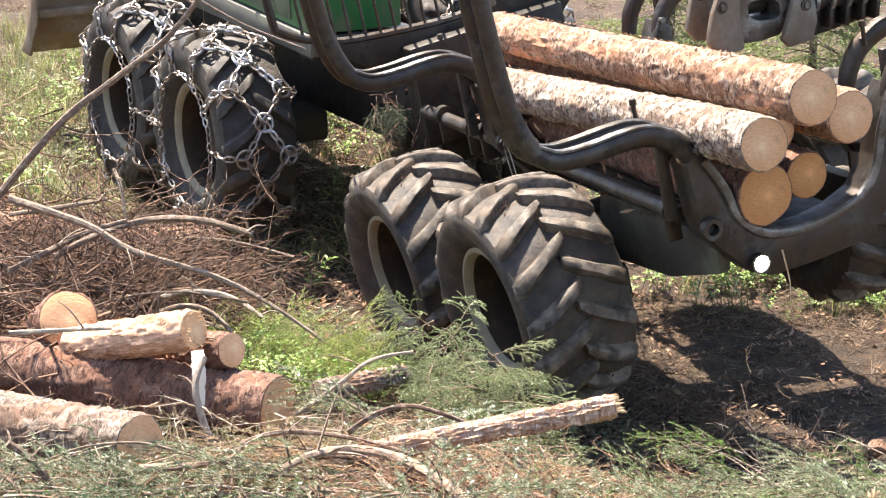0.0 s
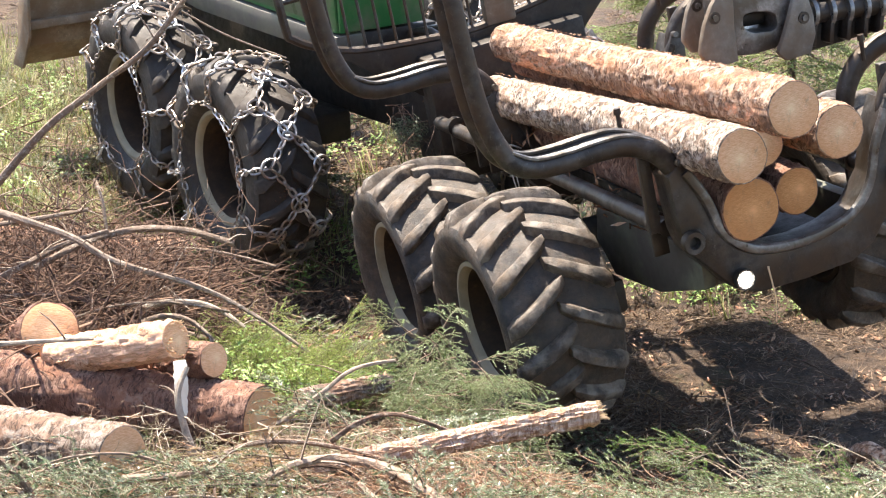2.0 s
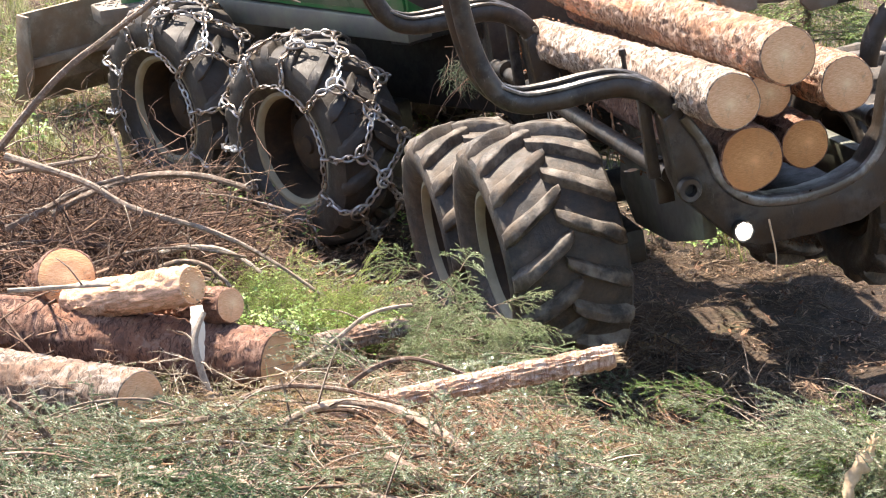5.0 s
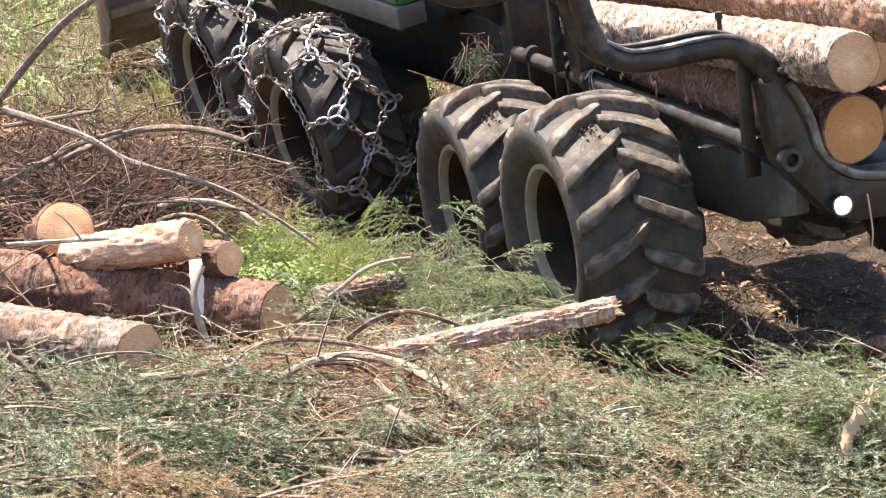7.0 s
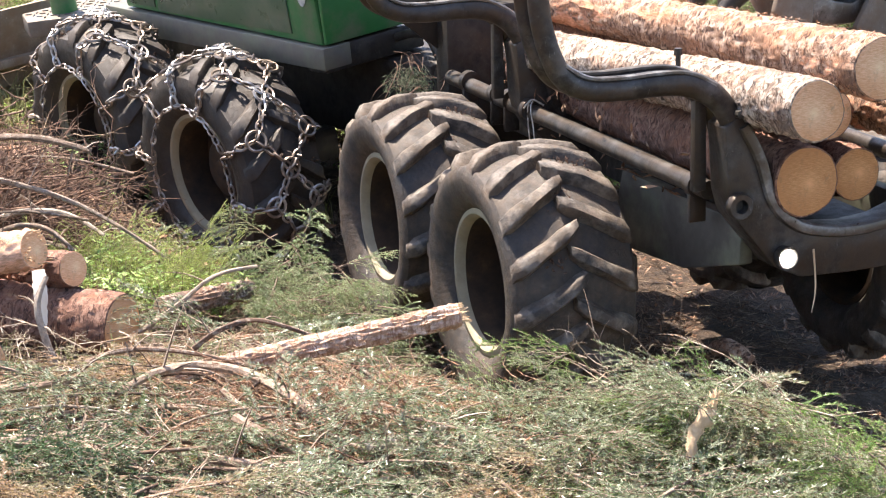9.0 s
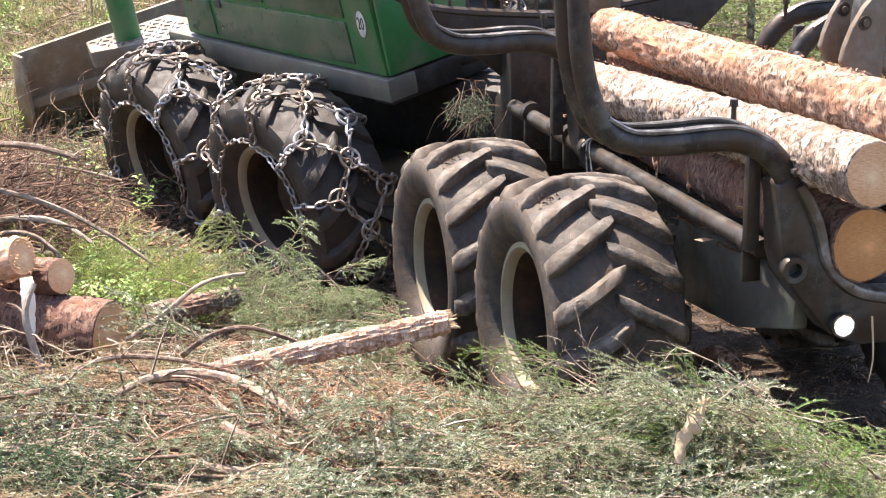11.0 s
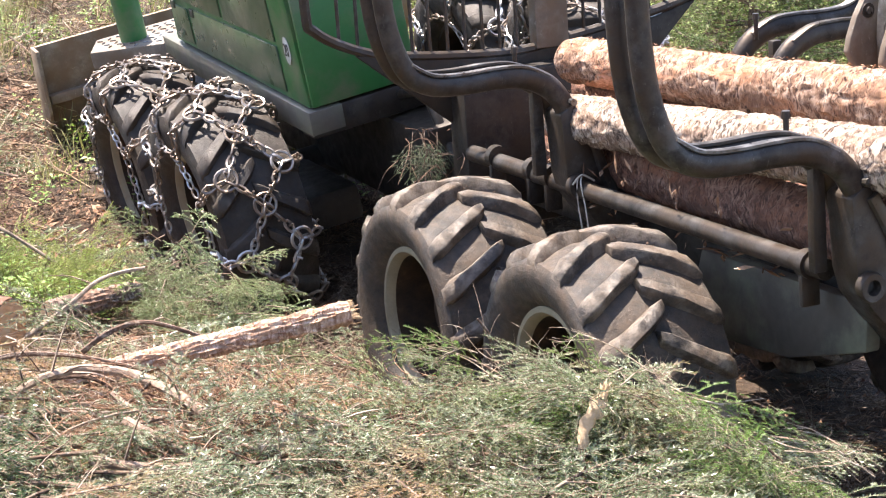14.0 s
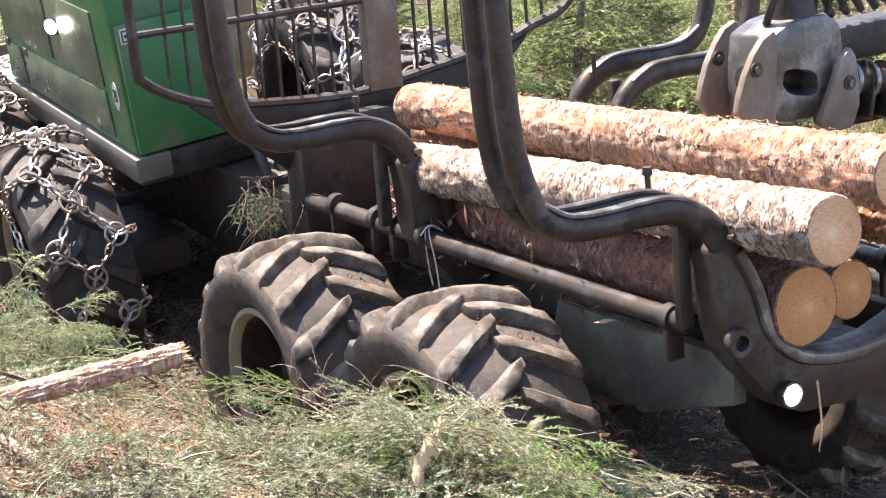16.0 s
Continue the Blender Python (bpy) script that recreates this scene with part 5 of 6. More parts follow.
# ---------------------------------------------------------------- scattered small growth
class Pile:
    """Many turned copies of a few small shapes, joined into one mesh."""

    def __init__(self, shapes):
        self.shapes, self.v, self.f, self.n = shapes, [], defaultdict(list), 0

    def put(self, which, m):
        v, faces = self.shapes[which % len(self.shapes)]
        a = np.array(m)
        self.v.append(v @ a[:3, :3].T + a[:3, 3])
        for slot, f in faces.items():
            self.f[slot].append(f + self.n)
        self.n += len(v)

    def done(self, name, mats, label, category):
        slots = [np.concatenate(self.f[i]) if self.f[i] else np.zeros((0, 3), int) for i in range(len(mats))]
        ob = new(name, big_mesh(name, np.concatenate(self.v), slots, mats))
        return tagged(ob, label, category, "", "stuff")


def bar(a, b, r0, r1, v, f):
    """A three-sided bar."""
    w = (b - a).normalized()
    s = w.cross(Vector((0.3, 0.2, 0.93))).normalized()
    u = w.cross(s)
    n = len(v)
    for p, r in ((a, r0), (b, r1)):
        for k in range(3):
            t = 2.0944 * k
            v.append(p + s * (r * math.cos(t)) + u * (r * math.sin(t)))
    for k in range(3):
        j = (k + 1) % 3
        f += [(n + k, n + j, n + 3 + j), (n + k, n + 3 + j, n + 3 + k)]


def spruce_spray(seed, length=0.75, needle=0.021, gap=0.0108, thick=0.0024):
    """A flat drooping spruce branch: stem, side twigs, needles all round. Slot 0 needles, 1 wood."""
    rng = random.Random(seed)
    v, nf, wf = [], [], []

    def curve(u, l, droop, bow):
        return Vector((bow * u * u, l * u, -droop * u * u))

    def needles(p, q):
        l = (q - p).length
        w = (q - p).normalized()
        s = w.cross(Vector((0, 0, 1))).normalized()
        up = s.cross(w)
        for i in range(int(l / gap)):
            c = p.lerp(q, (i + rng.random()) * gap / l)
            for side in (0.2, 2.9, 1.5 + rng.uniform(-0.8, 0.8)):
                a = side + rng.uniform(-0.45, 0.45)
                d = (s * math.cos(a) + up * math.sin(a) * 0.8 + w * rng.uniform(0.5, 1.1)).normalized() * needle * rng.uniform(0.75, 1.2)
                e = d.cross(Vector((rng.uniform(-1, 1), rng.uniform(-1, 1), rng.uniform(-1, 1)))).normalized() * thick
                n = len(v)
                v.extend((c - e, c + e, c + d))
                nf.append((n, n + 1, n + 2))

    def twig(base, way, l, depth):
        k = max(2, int(l / 0.09))
        p = base
        sag = Vector((0, 0, -rng.uniform(0.15, 0.6)))
        for i in range(k):
            u = (i + 1) / k
            q = base + way * (l * u) + sag * (l * u * u)
            bar(p, q, 0.0028 * (1.1 - u * 0.5), 0.0018, v, wf)
            if rng.random() < 0.93:
                needles(p, q)
            if depth and i < k - 1:
                for s in (-1, 1):
                    if rng.random() < 0.5:
                        side = way.cross(Vector((0, 0, 1))).normalized() * s
                        twig(q, (way * 0.75 + side * 0.75 + Vector((0, 0, rng.uniform(-0.25, 0.15)))).normalized(), l * (1 - u) * 0.55 + 0.035, 0)
            p = q

    droop, bow = rng.uniform(0.05, 0.25), rng.uniform(-0.1, 0.1)
    n = 9
    p = curve(0, length, droop, bow)
    for i in range(n):
        q = curve((i + 1) / n, length, droop, bow)
        bar(p, q, 0.007 * (1 - i / n) + 0.002, 0.007 * (1 - (i + 1) / n) + 0.002, v, wf)
        if i > 2:
            needles(p, q)
        if i > 0:
            for s in (-1, 1):
                if rng.random() < 0.85:
                    way = Vector((s * rng.uniform(0.6, 0.9), rng.uniform(0.55, 0.9), rng.uniform(-0.15, 0.2))).normalized()
                    twig(q, way, (0.42 * (1 - (i / n) ** 1.5) + 0.06) * length / 0.75, 1)
        p = q
    return np.array([tuple(x) for x in v]), {0: np.array(nf), 1: np.array(wf)}


def twig_shape(seed, length=0.5):
    """A crooked forked twig."""
    rng = random.Random(seed)
    v, f = [], []

    def grow(p, way, l, r, depth):
        k = 4
        for i in range(k):
            way = (way + Vector((rng.uniform(-0.3, 0.3), rng.uniform(-0.3, 0.3), rng.uniform(-0.3, 0.3)))).normalized()
            q = p + way * (l / k)
            bar(p, q, r * (1 - 0.2 * i), r * (0.8 - 0.2 * i), v, f)
            if depth and rng.random() < 0.75:
                d = (way + Vector((rng.uniform(-1, 1), rng.uniform(-1, 1), rng.uniform(-0.5, 0.8)))).normalized()
                grow(q, d, l * rng.uniform(0.3, 0.6), r * 0.55, depth - 1)
            p = q

    grow(Vector((0, -length / 2, 0)), Vector((0, 1, 0)), length, 0.0062, 2)
    return np.array([tuple(x) for x in v]), {0: np.array(f)}


def straw_shape(seed, n=18, size=0.07, r=0.0016, flat=True):
    """A handful of dry needles and bits."""
    rng = random.Random(seed)
    v, f = [], []
    for k in range(n):
        p = Vector((rng.uniform(-1, 1), rng.uniform(-1, 1), rng.uniform(0, 0.25))) * size
        d = Vector((rng.uniform(-1, 1), rng.uniform(-1, 1), rng.uniform(-0.1, 0.35))).normalized() * rng.uniform(0.02, 0.075)
        bar(p, p + d, r * rng.uniform(0.7, 1.8), r * 0.6, v, f)
    return np.array([tuple(x) for x in v]), {0: np.array(f)}


def chip_shape(seed, n=10, size=0.09):
    """Flakes of bark and wood."""
    rng = random.Random(seed)
    v, f = [], []
    for k in range(n):
        p = Vector((rng.uniform(-1, 1), rng.uniform(-1, 1), rng.uniform(0.0, 0.2))) * size
        d = Vector((rng.uniform(-1, 1), rng.uniform(-1, 1), rng.uniform(-0.3, 0.5))).normalized() * rng.uniform(0.012, 0.045)
        e = d.cross(Vector((rng.uniform(-0.4, 0.4), rng.uniform(-0.4, 0.4), 1))).normalized() * rng.uniform(0.005, 0.014)
        b = len(v)
        v += [p - d, p + e, p + d, p - e + Vector((0, 0, 0.004))]
        f += [(b, b + 1, b + 2), (b, b + 2, b + 3)]
    return np.array([tuple(x) for x in v]), {0: np.array(f)}


def leaf_shape(seed, n=26, tall=0.22, size=0.022):
    """A small leafy plant: stalks with oval leaves."""
    rng = random.Random(seed)
    v, lf, wf = [], [], []
    for s in range(4):
        p = Vector((rng.uniform(-0.04, 0.04), rng.uniform(-0.04, 0.04), 0))
        way = Vector((rng.uniform(-0.5, 0.5), rng.uniform(-0.5, 0.5), 1)).normalized()
        top = p + way * tall * rng.uniform(0.7, 1.2)
        bar(p, top, 0.0022, 0.001, v, wf)
        for k in range(n // 2):
            c = p.lerp(top, rng.uniform(0.25, 1))
            a = rng.uniform(0, 6.28)
            d = Vector((math.cos(a), math.sin(a), rng.uniform(-0.3, 0.5))).normalized() * size * rng.uniform(0.8, 1.7)
            e = d.cross(Vector((0, 0, 1))).normalized() * size * 0.36
            b = len(v)
            up = Vector((0, 0, 0.004))
            v += [c, c + d * 0.5 + e + up, c + d, c + d * 0.5 - e + up]
            lf += [(b, b + 1, b + 2), (b, b + 2, b + 3)]
    return np.array([tuple(x) for x in v]), {0: np.array(lf), 1: np.array(wf)}


def blade_shape(seed, n=16, tall=0.22):
    """A tuft of grass."""
    rng = random.Random(seed)
    v, f = [], []
    for k in range(n):
        p = Vector((rng.uniform(-0.06, 0.06), rng.uniform(-0.06, 0.06), 0))
        a, h = rng.uniform(0, 6.28), tall * rng.uniform(0.5, 1.2)
        o = Vector((math.cos(a), math.sin(a), 0))
        s = Vector((-o.y, o.x, 0)) * 0.0022
        b = len(v)
        v += [p - s, p + s, p + o * h * 0.25 + Vector((0, 0, h * 0.7)) - s * 0.7, p + o * h * 0.25 + Vector((0, 0, h * 0.7)) + s * 0.7, p + o * h * 0.75 + Vector((0, 0, h * 0.85))]
        f += [(b, b + 1, b + 3), (b, b + 3, b + 2), (b + 2, b + 3, b + 4)]
    return np.array([tuple(x) for x in v]), {0: np.array(f)}


SPRAYS = [spruce_spray(s, 0.62 + 0.05 * s) for s in range(5)]
FAR_SPRAYS = [spruce_spray(s, 0.62 + 0.05 * s, 0.03, 0.026, 0.005) for s in range(5)]
TWIGS = [twig_shape(60 + s) for s in range(6)]
STRAW = [straw_shape(80 + s) for s in range(5)]
CHIPS = [chip_shape(90 + s) for s in range(4)]
PLANTS = [leaf_shape(70 + s) for s in range(4)]
TUFTS = [blade_shape(50 + s) for s in range(4)]


def lay(x, y, lift, rng, tilt=18, scale=(0.8, 1.2), turn=None):
    e = 0.12
    z = ground_z(x, y)
    nx, ny = (ground_z(x + e, y) - z) / e, (ground_z(x, y + e) - z) / e
    up = Vector((-0.3 * nx, -0.3 * ny, 1)).normalized()
    q = Vector((0, 0, 1)).rotation_difference(up).to_matrix().to_4x4()
    a = rng.uniform(0, 360) if turn is None else rng.gauss(*turn)
    s = rng.uniform(*scale)
    return Matrix.Translation((x, y, z + lift)) @ q @ pose(0, 0, 0, rng.gauss(0, tilt), rng.gauss(0, tilt), a) @ Matrix.Diagonal((s, s, s, 1))


def clear(x, y):
    """Room in front of the sawn ends of the log pile."""
    return -2.75 < x < -1.45 and 8.85 < y < 10.4


def on_bank(x, y):
    return (float(edge_x(y)) - x) * 0.83


def brush():
    rng = random.Random(7)
    # fresh boughs over the bank in front of the track
    heap = Pile(SPRAYS)
    k = 0
    while k < 290:
        x, y = rng.uniform(-2.9, 2.2), rng.uniform(7.0, 9.9)
        e = on_bank(x, y)
        if -1.4 < x < 0.4 and 7.9 < y < 9.3 and rng.random() < 0.42:
            continue
        if e < 0.42 or clear(x, y) or (y > 9.2 and (e < 0.6 or rng.random() < 0.35)):
            continue
        heap.put(rng.randrange(5), lay(x, y, rng.uniform(0.02, 0.12), rng, 14))
        k += 1
    k = 0
    while k < 135:
        x, y = rng.uniform(-2.8, 1.9), rng.uniform(7.2, 9.3)
        if -1.4 < x < 0.4 and y > 8.1 and rng.random() < 0.6:
            continue
        if on_bank(x, y) > 0.5 and x < 0.225 * y and not clear(x, y) and not (y > 8.5 and x < -1.2):
            heap.put(rng.randrange(5), lay(x, y, rng.uniform(0.14, 0.29), rng, 14, (0.9, 1.4), (190, 65)))
            k += 1
    heap.done("spruce_boughs", [NEEDLE, TWIG], "layer of felled grey-green spruce boughs on the bank", "brush")
    # the mound beside the rear wheels
    heap = Pile(SPRAYS)
    for k in range(540):
        u = rng.random()
        x = 0.50 + 1.6 * u + rng.gauss(0, 0.1)
        y = 8.95 - 0.95 * u + rng.gauss(0, 0.24)
        if on_bank(x, y) < 0.1 or x < 0.34 or x > 0.235 * y:
            continue
        h = (0.24 + 0.20 * min(1.0, max(0.0, (x - 0.9) / 0.4)) + 0.26 * noise.noise(Vector((x * 2.6, y * 2.6, 3.0)))) * math.exp(-((on_bank(x, y) - 0.36) / 0.34) ** 2)
        top = rng.random() < 0.35
        heap.put(rng.randrange(5), lay(x, y, h * (rng.uniform(0.9, 1.08) if top else rng.uniform(0.3, 1.0)), rng, 14, (0.5, 0.9), (185, 55) if top else None))
    heap.done("bough_mound", [NEEDLE_LIVE, TWIG], "mound of felled grey-green spruce boughs beside the track", "brush")
    # fresh green tips here and there
    heap = Pile(SPRAYS)
    for k in range(130):
        x, y = rng.uniform(-1.0, 1.9), rng.uniform(7.5, 9.0)
        if k > 50:
            x, y = rng.uniform(0.6, 1.9), rng.uniform(7.6, 8.8)
        e = on_bank(x, y)
        if e < 0.2:
            continue
        mound = 0.30 * math.exp(-((e - 0.36) / 0.34) ** 2) if x > 0.5 else 0.0
        heap.put(rng.randrange(5), lay(x, y, mound + rng.uniform(0.06, 0.16), rng, 12, (0.4, 0.8), (190, 60)))
    heap.done("fresh_boughs", [NEEDLE_FRESH, TWIG], "fresh bright green spruce tips on the mound", "brush")
    # boughs between the pole and the wheels
    heap = Pile(SPRAYS)
    for k in range(64):
        x, y = rng.uniform(0.05, 0.95), rng.uniform(8.85, 9.75)
        if on_bank(x, y) > 0.0:
            heap.put(rng.randrange(5), lay(x, y, rng.uniform(0.02, 0.14), rng, 14, (0.45, 0.85), (190, 60)))
    heap.done("wheel_side_boughs", [NEEDLE_MID, TWIG], "green boughs lying between the pole and the track", "brush")
    # young spruce lying in front of the wheels
    heap = Pile(SPRAYS)
    for k in range(150):
        u = rng.random()
        x = -1.0 + 0.55 * u + rng.gauss(0, 0.11)
        y = 11.35 - 0.4 * u + rng.gauss(0, 0.14)
        z = rng.uniform(0.28, 1.06 - 0.36 * u)
        m = Matrix.Translation((x, y, z)) @ pose(0, 0, 0, 0, 0, rng.uniform(0, 360)) @ pose(0, 0, 0, rng.gauss(-8, 18), rng.gauss(0, 18)) @ Matrix.Diagonal((0.5, 0.5, 0.5, 1))
        heap.put(rng.randrange(5), m)
    heap.done("young_spruce", [NEEDLE_MID, TWIG], "felled young spruce top with drooping twigs beside the track", "brush")
    # dark boughs at the foot of the log pile
    heap = Pile(SPRAYS)
    for k in range(46):
        x, y = rng.uniform(-2.9, -1.3), rng.uniform(8.0, 8.75)
        heap.put(rng.randrange(5), lay(x, y, rng.uniform(0.14, 0.28), rng, 12, (0.9, 1.4), (240, 40)))
    heap.done("dark_boughs", [NEEDLE_DARK, TWIG], "dark green spruce boughs beside the log pile", "brush")
    # dry twigs: heap behind the pile, and thinly all over
    heap = Pile(TWIGS)
    for k in range(2300):
        x, y = rng.gauss(-3.3, 0.7), rng.gauss(12.5, 0.7)
        if on_bank(x, y) < 0.3 or x > -2.3 - 0.5 * rng.random():
            continue
        heap.put(rng.randrange(6), lay(x, y, rng.uniform(0.0, 0.42) * math.exp(-((x + 3.4) / 1.0) ** 2), rng, 18, (0.8, 2.2)))
    heap.done("twig_heap", [TWIG_RED], "heap of reddish brown dry twigs behind the log pile", "twigs")
    heap = Pile(SPRAYS)
    for k in range(95):
        x, y = rng.gauss(-0.35, 0.55), rng.gauss(8.75, 0.4)
        if k % 3 == 0:
            x, y = rng.uniform(-2.6, 1.6), rng.uniform(7.4, 9.8)
        if on_bank(x, y) < 0.4:
            continue
        heap.put(rng.randrange(5), lay(x, y, rng.uniform(0.06, 0.16), rng, 10, (0.5, 1.0)))
    heap.done("dry_boughs", [NEEDLE_DRY, TWIG_PALE], "withered brown spruce boughs among the green ones", "brush")
    heap = Pile(TWIGS)
    for k in range(560):
        x, y = rng.gauss(-0.45, 0.5), rng.gauss(8.55, 0.36)
        if on_bank(x, y) > 0.3:
            heap.put(rng.randrange(6), lay(x, y, rng.uniform(0.08, 0.2), rng, 12, (0.5, 1.1), (60, 50)))
    for k in range(170):
        x, y = rng.uniform(-3.0, 1.9), rng.uniform(7.4, 10.5)
        if on_bank(x, y) > 0.2:
            heap.put(rng.randrange(6), lay(x, y, rng.uniform(0.08, 0.2), rng, 12, (0.35, 0.8)))
    for k in range(420):
        x, y = rng.uniform(0.3, 3.4), rng.uniform(8.6, 14.5)
        if -1.6 < on_bank(x, y) < 0.25:
            heap.put(rng.randrange(6), lay(x, y, rng.uniform(0.02, 0.1), rng, 16, (0.6, 1.6)))
    heap.done("red_twigs", [LITTER_RED], "tangle of orange-brown dry twigs on the brush", "twigs")
    # yellow-green seedlings beside the pile
    heap = Pile(SPRAYS)
    for k in range(60):
        u = rng.random()
        x, y = -2.3 + 1.0 * u + rng.gauss(0, 0.2), 12.2 - 1.05 * u + rng.gauss(0, 0.2)
        s = rng.uniform(0.35, 0.62)
        heap.put(rng.randrange(5), Matrix.Translation((x, y, ground_z(x, y) + 0.02)) @ pose(0, 0, 0, 0, 0, rng.uniform(0, 360)) @ pose(0, 0, 0, rng.uniform(25, 75)) @ Matrix.Diagonal((s, s, s, 1)))
    heap.done("green_seedlings", [SEEDLING, TWIG], "yellow-green spruce seedlings beside the log pile", "plants")
    # straggling boughs at the edge of the track
    heap = Pile(SPRAYS)
    for k in range(70):
        x, y = rng.uniform(0.3, 2.6), rng.uniform(8.6, 12.5)
        if -0.7 < on_bank(x, y) < 0.2:
            heap.put(rng.randrange(5), lay(x, y, rng.uniform(0.03, 0.12), rng, 14, (0.5, 1.0)))
    heap.done("trodden_boughs", [NEEDLE_LIVE, TWIG], "trodden spruce boughs at the edge of the track", "brush")
    # standing tangle of bare twigs on the mound
    heap = Pile(TWIGS)
    for k in range(110):
        u = rng.random()
        x, y = 0.6 + 1.4 * u + rng.gauss(0, 0.08), 8.95 - 0.85 * u + rng.gauss(0, 0.15)
        if on_bank(x, y) > 0.1:
            heap.put(rng.randrange(6), lay(x, y, 0.36 * math.exp(-((on_bank(x, y) - 0.36) / 0.34) ** 2) + rng.uniform(0.02, 0.12), rng, 32, (0.4, 0.8)))
    heap.done("mound_twigs", [TWIG_PALE], "bare pale twigs standing out of the mound", "twigs")
    heap = Pile(TWIGS)
    for k in range(420):
        x, y = rng.uniform(-2.8, 2.0), rng.uniform(7.2, 9.9)
        if on_bank(x, y) < 0.2:
            continue
        mound = 0.33 * math.exp(-((on_bank(x, y) - 0.36) / 0.34) ** 2) if x > 0.4 and y < 9.4 else 0.0
        heap.put(rng.randrange(6), lay(x, y, mound + rng.uniform(0.10, 0.24), rng, 9, (0.3, 0.9)))
    heap.done("pale_twigs", [TWIG_PALE], "pale dry twigs lying on the boughs", "twigs")
    heap = Pile(TWIGS)
    for k in range(1500):
        x, y = rng.uniform(-4.6, 3.6), rng.uniform(7.0, 15.5)
        heap.put(rng.randrange(6), lay(x, y, rng.uniform(0.0, 0.06 if on_bank(x, y) > 0.2 else 0.03), rng, 14, (0.4, 1.0)))
    heap.done("dry_twigs", [LITTER], "dry twigs strewn over the felling site", "twigs")
    # needles, straw, chips
    heap = Pile(STRAW)
    for k in range(5200):
        x, y = rng.uniform(-5, 4.2), rng.uniform(6.9, 16.0)
        if x < -2.0 and 11.0 < y < 13.8 and rng.random() < 0.75:
            continue
        if on_bank(x, y) < 0.1 and y < 15.2 and rng.random() < 0.6:
            continue
        heap.put(rng.randrange(5), lay(x, y, 0.0, rng, 6, (0.8, 1.8)))
    for k in range(1500):
        x, y = rng.uniform(-9, 10), rng.uniform(15, 30)
        heap.put(rng.randrange(5), lay(x, y, 0.0, rng, 6, (1.6, 3.0)))
    heap.done("needle_litter", [LITTER], "brown needle litter on the forest floor", "litter")
    heap = Pile(CHIPS)
    for k in range(1500):
        x, y = rng.uniform(-5, 4), rng.uniform(6.9, 16.0)
        if rng.random() < 0.6:
            x, y = rng.gauss(-4.0, 0.9), rng.gauss(15.4, 1.0)
        heap.put(rng.randrange(4), lay(x, y, 0.01, rng, 8, (0.7, 1.5)))
    for k in range(60):
        x, y = rng.gauss(0.75, 0.45), rng.gauss(15.0, 0.8)
        heap.put(rng.randrange(4), lay(x, y, rng.uniform(0.01, 0.12), rng, 14, (0.6, 1.2)))
    for k in range(500):
        x, y = rng.uniform(-7.5, -2.8), rng.uniform(14.5, 20)
        heap.put(rng.randrange(4), lay(x, y, 0.02, rng, 12, (1.0, 2.0)))
    for k in range(260):
        x, y = rng.uniform(0.2, 3.4), rng.uniform(9.5, 14.5)
        if on_bank(x, y) < 0.2:
            heap.put(rng.randrange(4), lay(x, y, 0.02, rng, 10, (0.5, 1.1)))
    heap.done("bark_chips", [LITTER_RED], "orange bark chips on the ground", "litter")
    # slash pressed into the track
    def in_track(y0, y1):
        while True:
            x, y = rng.uniform(-0.6, 3.6), rng.uniform(y0, y1)
            if -2.2 < on_bank(x, y) < 0.3:
                return x, y

    heap = Pile(SPRAYS)
    for k in range(140):
        heap.put(rng.randrange(5), lay(*in_track(9.2, 12.9), rng.uniform(0.03, 0.09), rng, 9, (0.5, 1.0)))
    heap.done("pressed_boughs", [NEEDLE, TWIG], "trampled grey-green boughs in the track", "brush")
    heap = Pile(SPRAYS)
    for k in range(95):
        heap.put(rng.randrange(5), lay(*in_track(9.6, 14.0), rng.uniform(0.02, 0.07), rng, 9, (0.4, 0.9)))
    heap.done("pressed_dry_boughs", [NEEDLE_DRY, TWIG], "withered boughs trampled into the track", "brush")
    heap = Pile(TWIGS)
    for k in range(1100):
        heap.put(rng.randrange(6), lay(*in_track(9.2, 14.5), rng.uniform(0.02, 0.09), rng, 16, (0.4, 1.3)))
    heap.done("track_twigs", [TWIG], "broken brown twigs in the track", "twigs")
    # sunlit slash beyond the pile
    heap = Pile(FAR_SPRAYS)
    for k in range(160):
        x, y = rng.uniform(-8.0, -2.6), rng.uniform(14.6, 23)
        heap.put(rng.randrange(5), lay(x, y, rng.uniform(0.03, 0.12), rng, 12, (0.8, 1.5)))
    heap.done("far_boughs", [NEEDLE, TWIG_PALE], "sunlit felled boughs beyond the log pile", "brush")
    heap = Pile(TWIGS)
    for k in range(900):
        x, y = rng.uniform(-8.0, -2.2), rng.uniform(14.2, 23)
        heap.put(rng.randrange(6), lay(x, y, rng.uniform(0.02, 0.12), rng, 18, (0.8, 2.0)))
    heap.done("far_twigs", [LITTER], "dry twigs strewn beyond the log pile", "twigs")
    heap = Pile(CHIPS)
    for k in range(900):
        x, y = rng.uniform(-6.0, -1.4), rng.uniform(13.6, 21)
        heap.put(rng.randrange(4), lay(x, y, rng.uniform(0.01, 0.05), rng, 12, (0.6, 1.3)))
    heap.done("far_bark_chips", [LITTER_RED], "red-brown bark chips beyond the log pile", "litter")
    heap = Pile(TUFTS)
    for k in range(900):
        x, y = rng.uniform(-8.5, -3.2), rng.uniform(15.0, 24)
        heap.put(rng.randrange(4), lay(x, y, 0.0, rng, 10, (0.9, 1.9)))
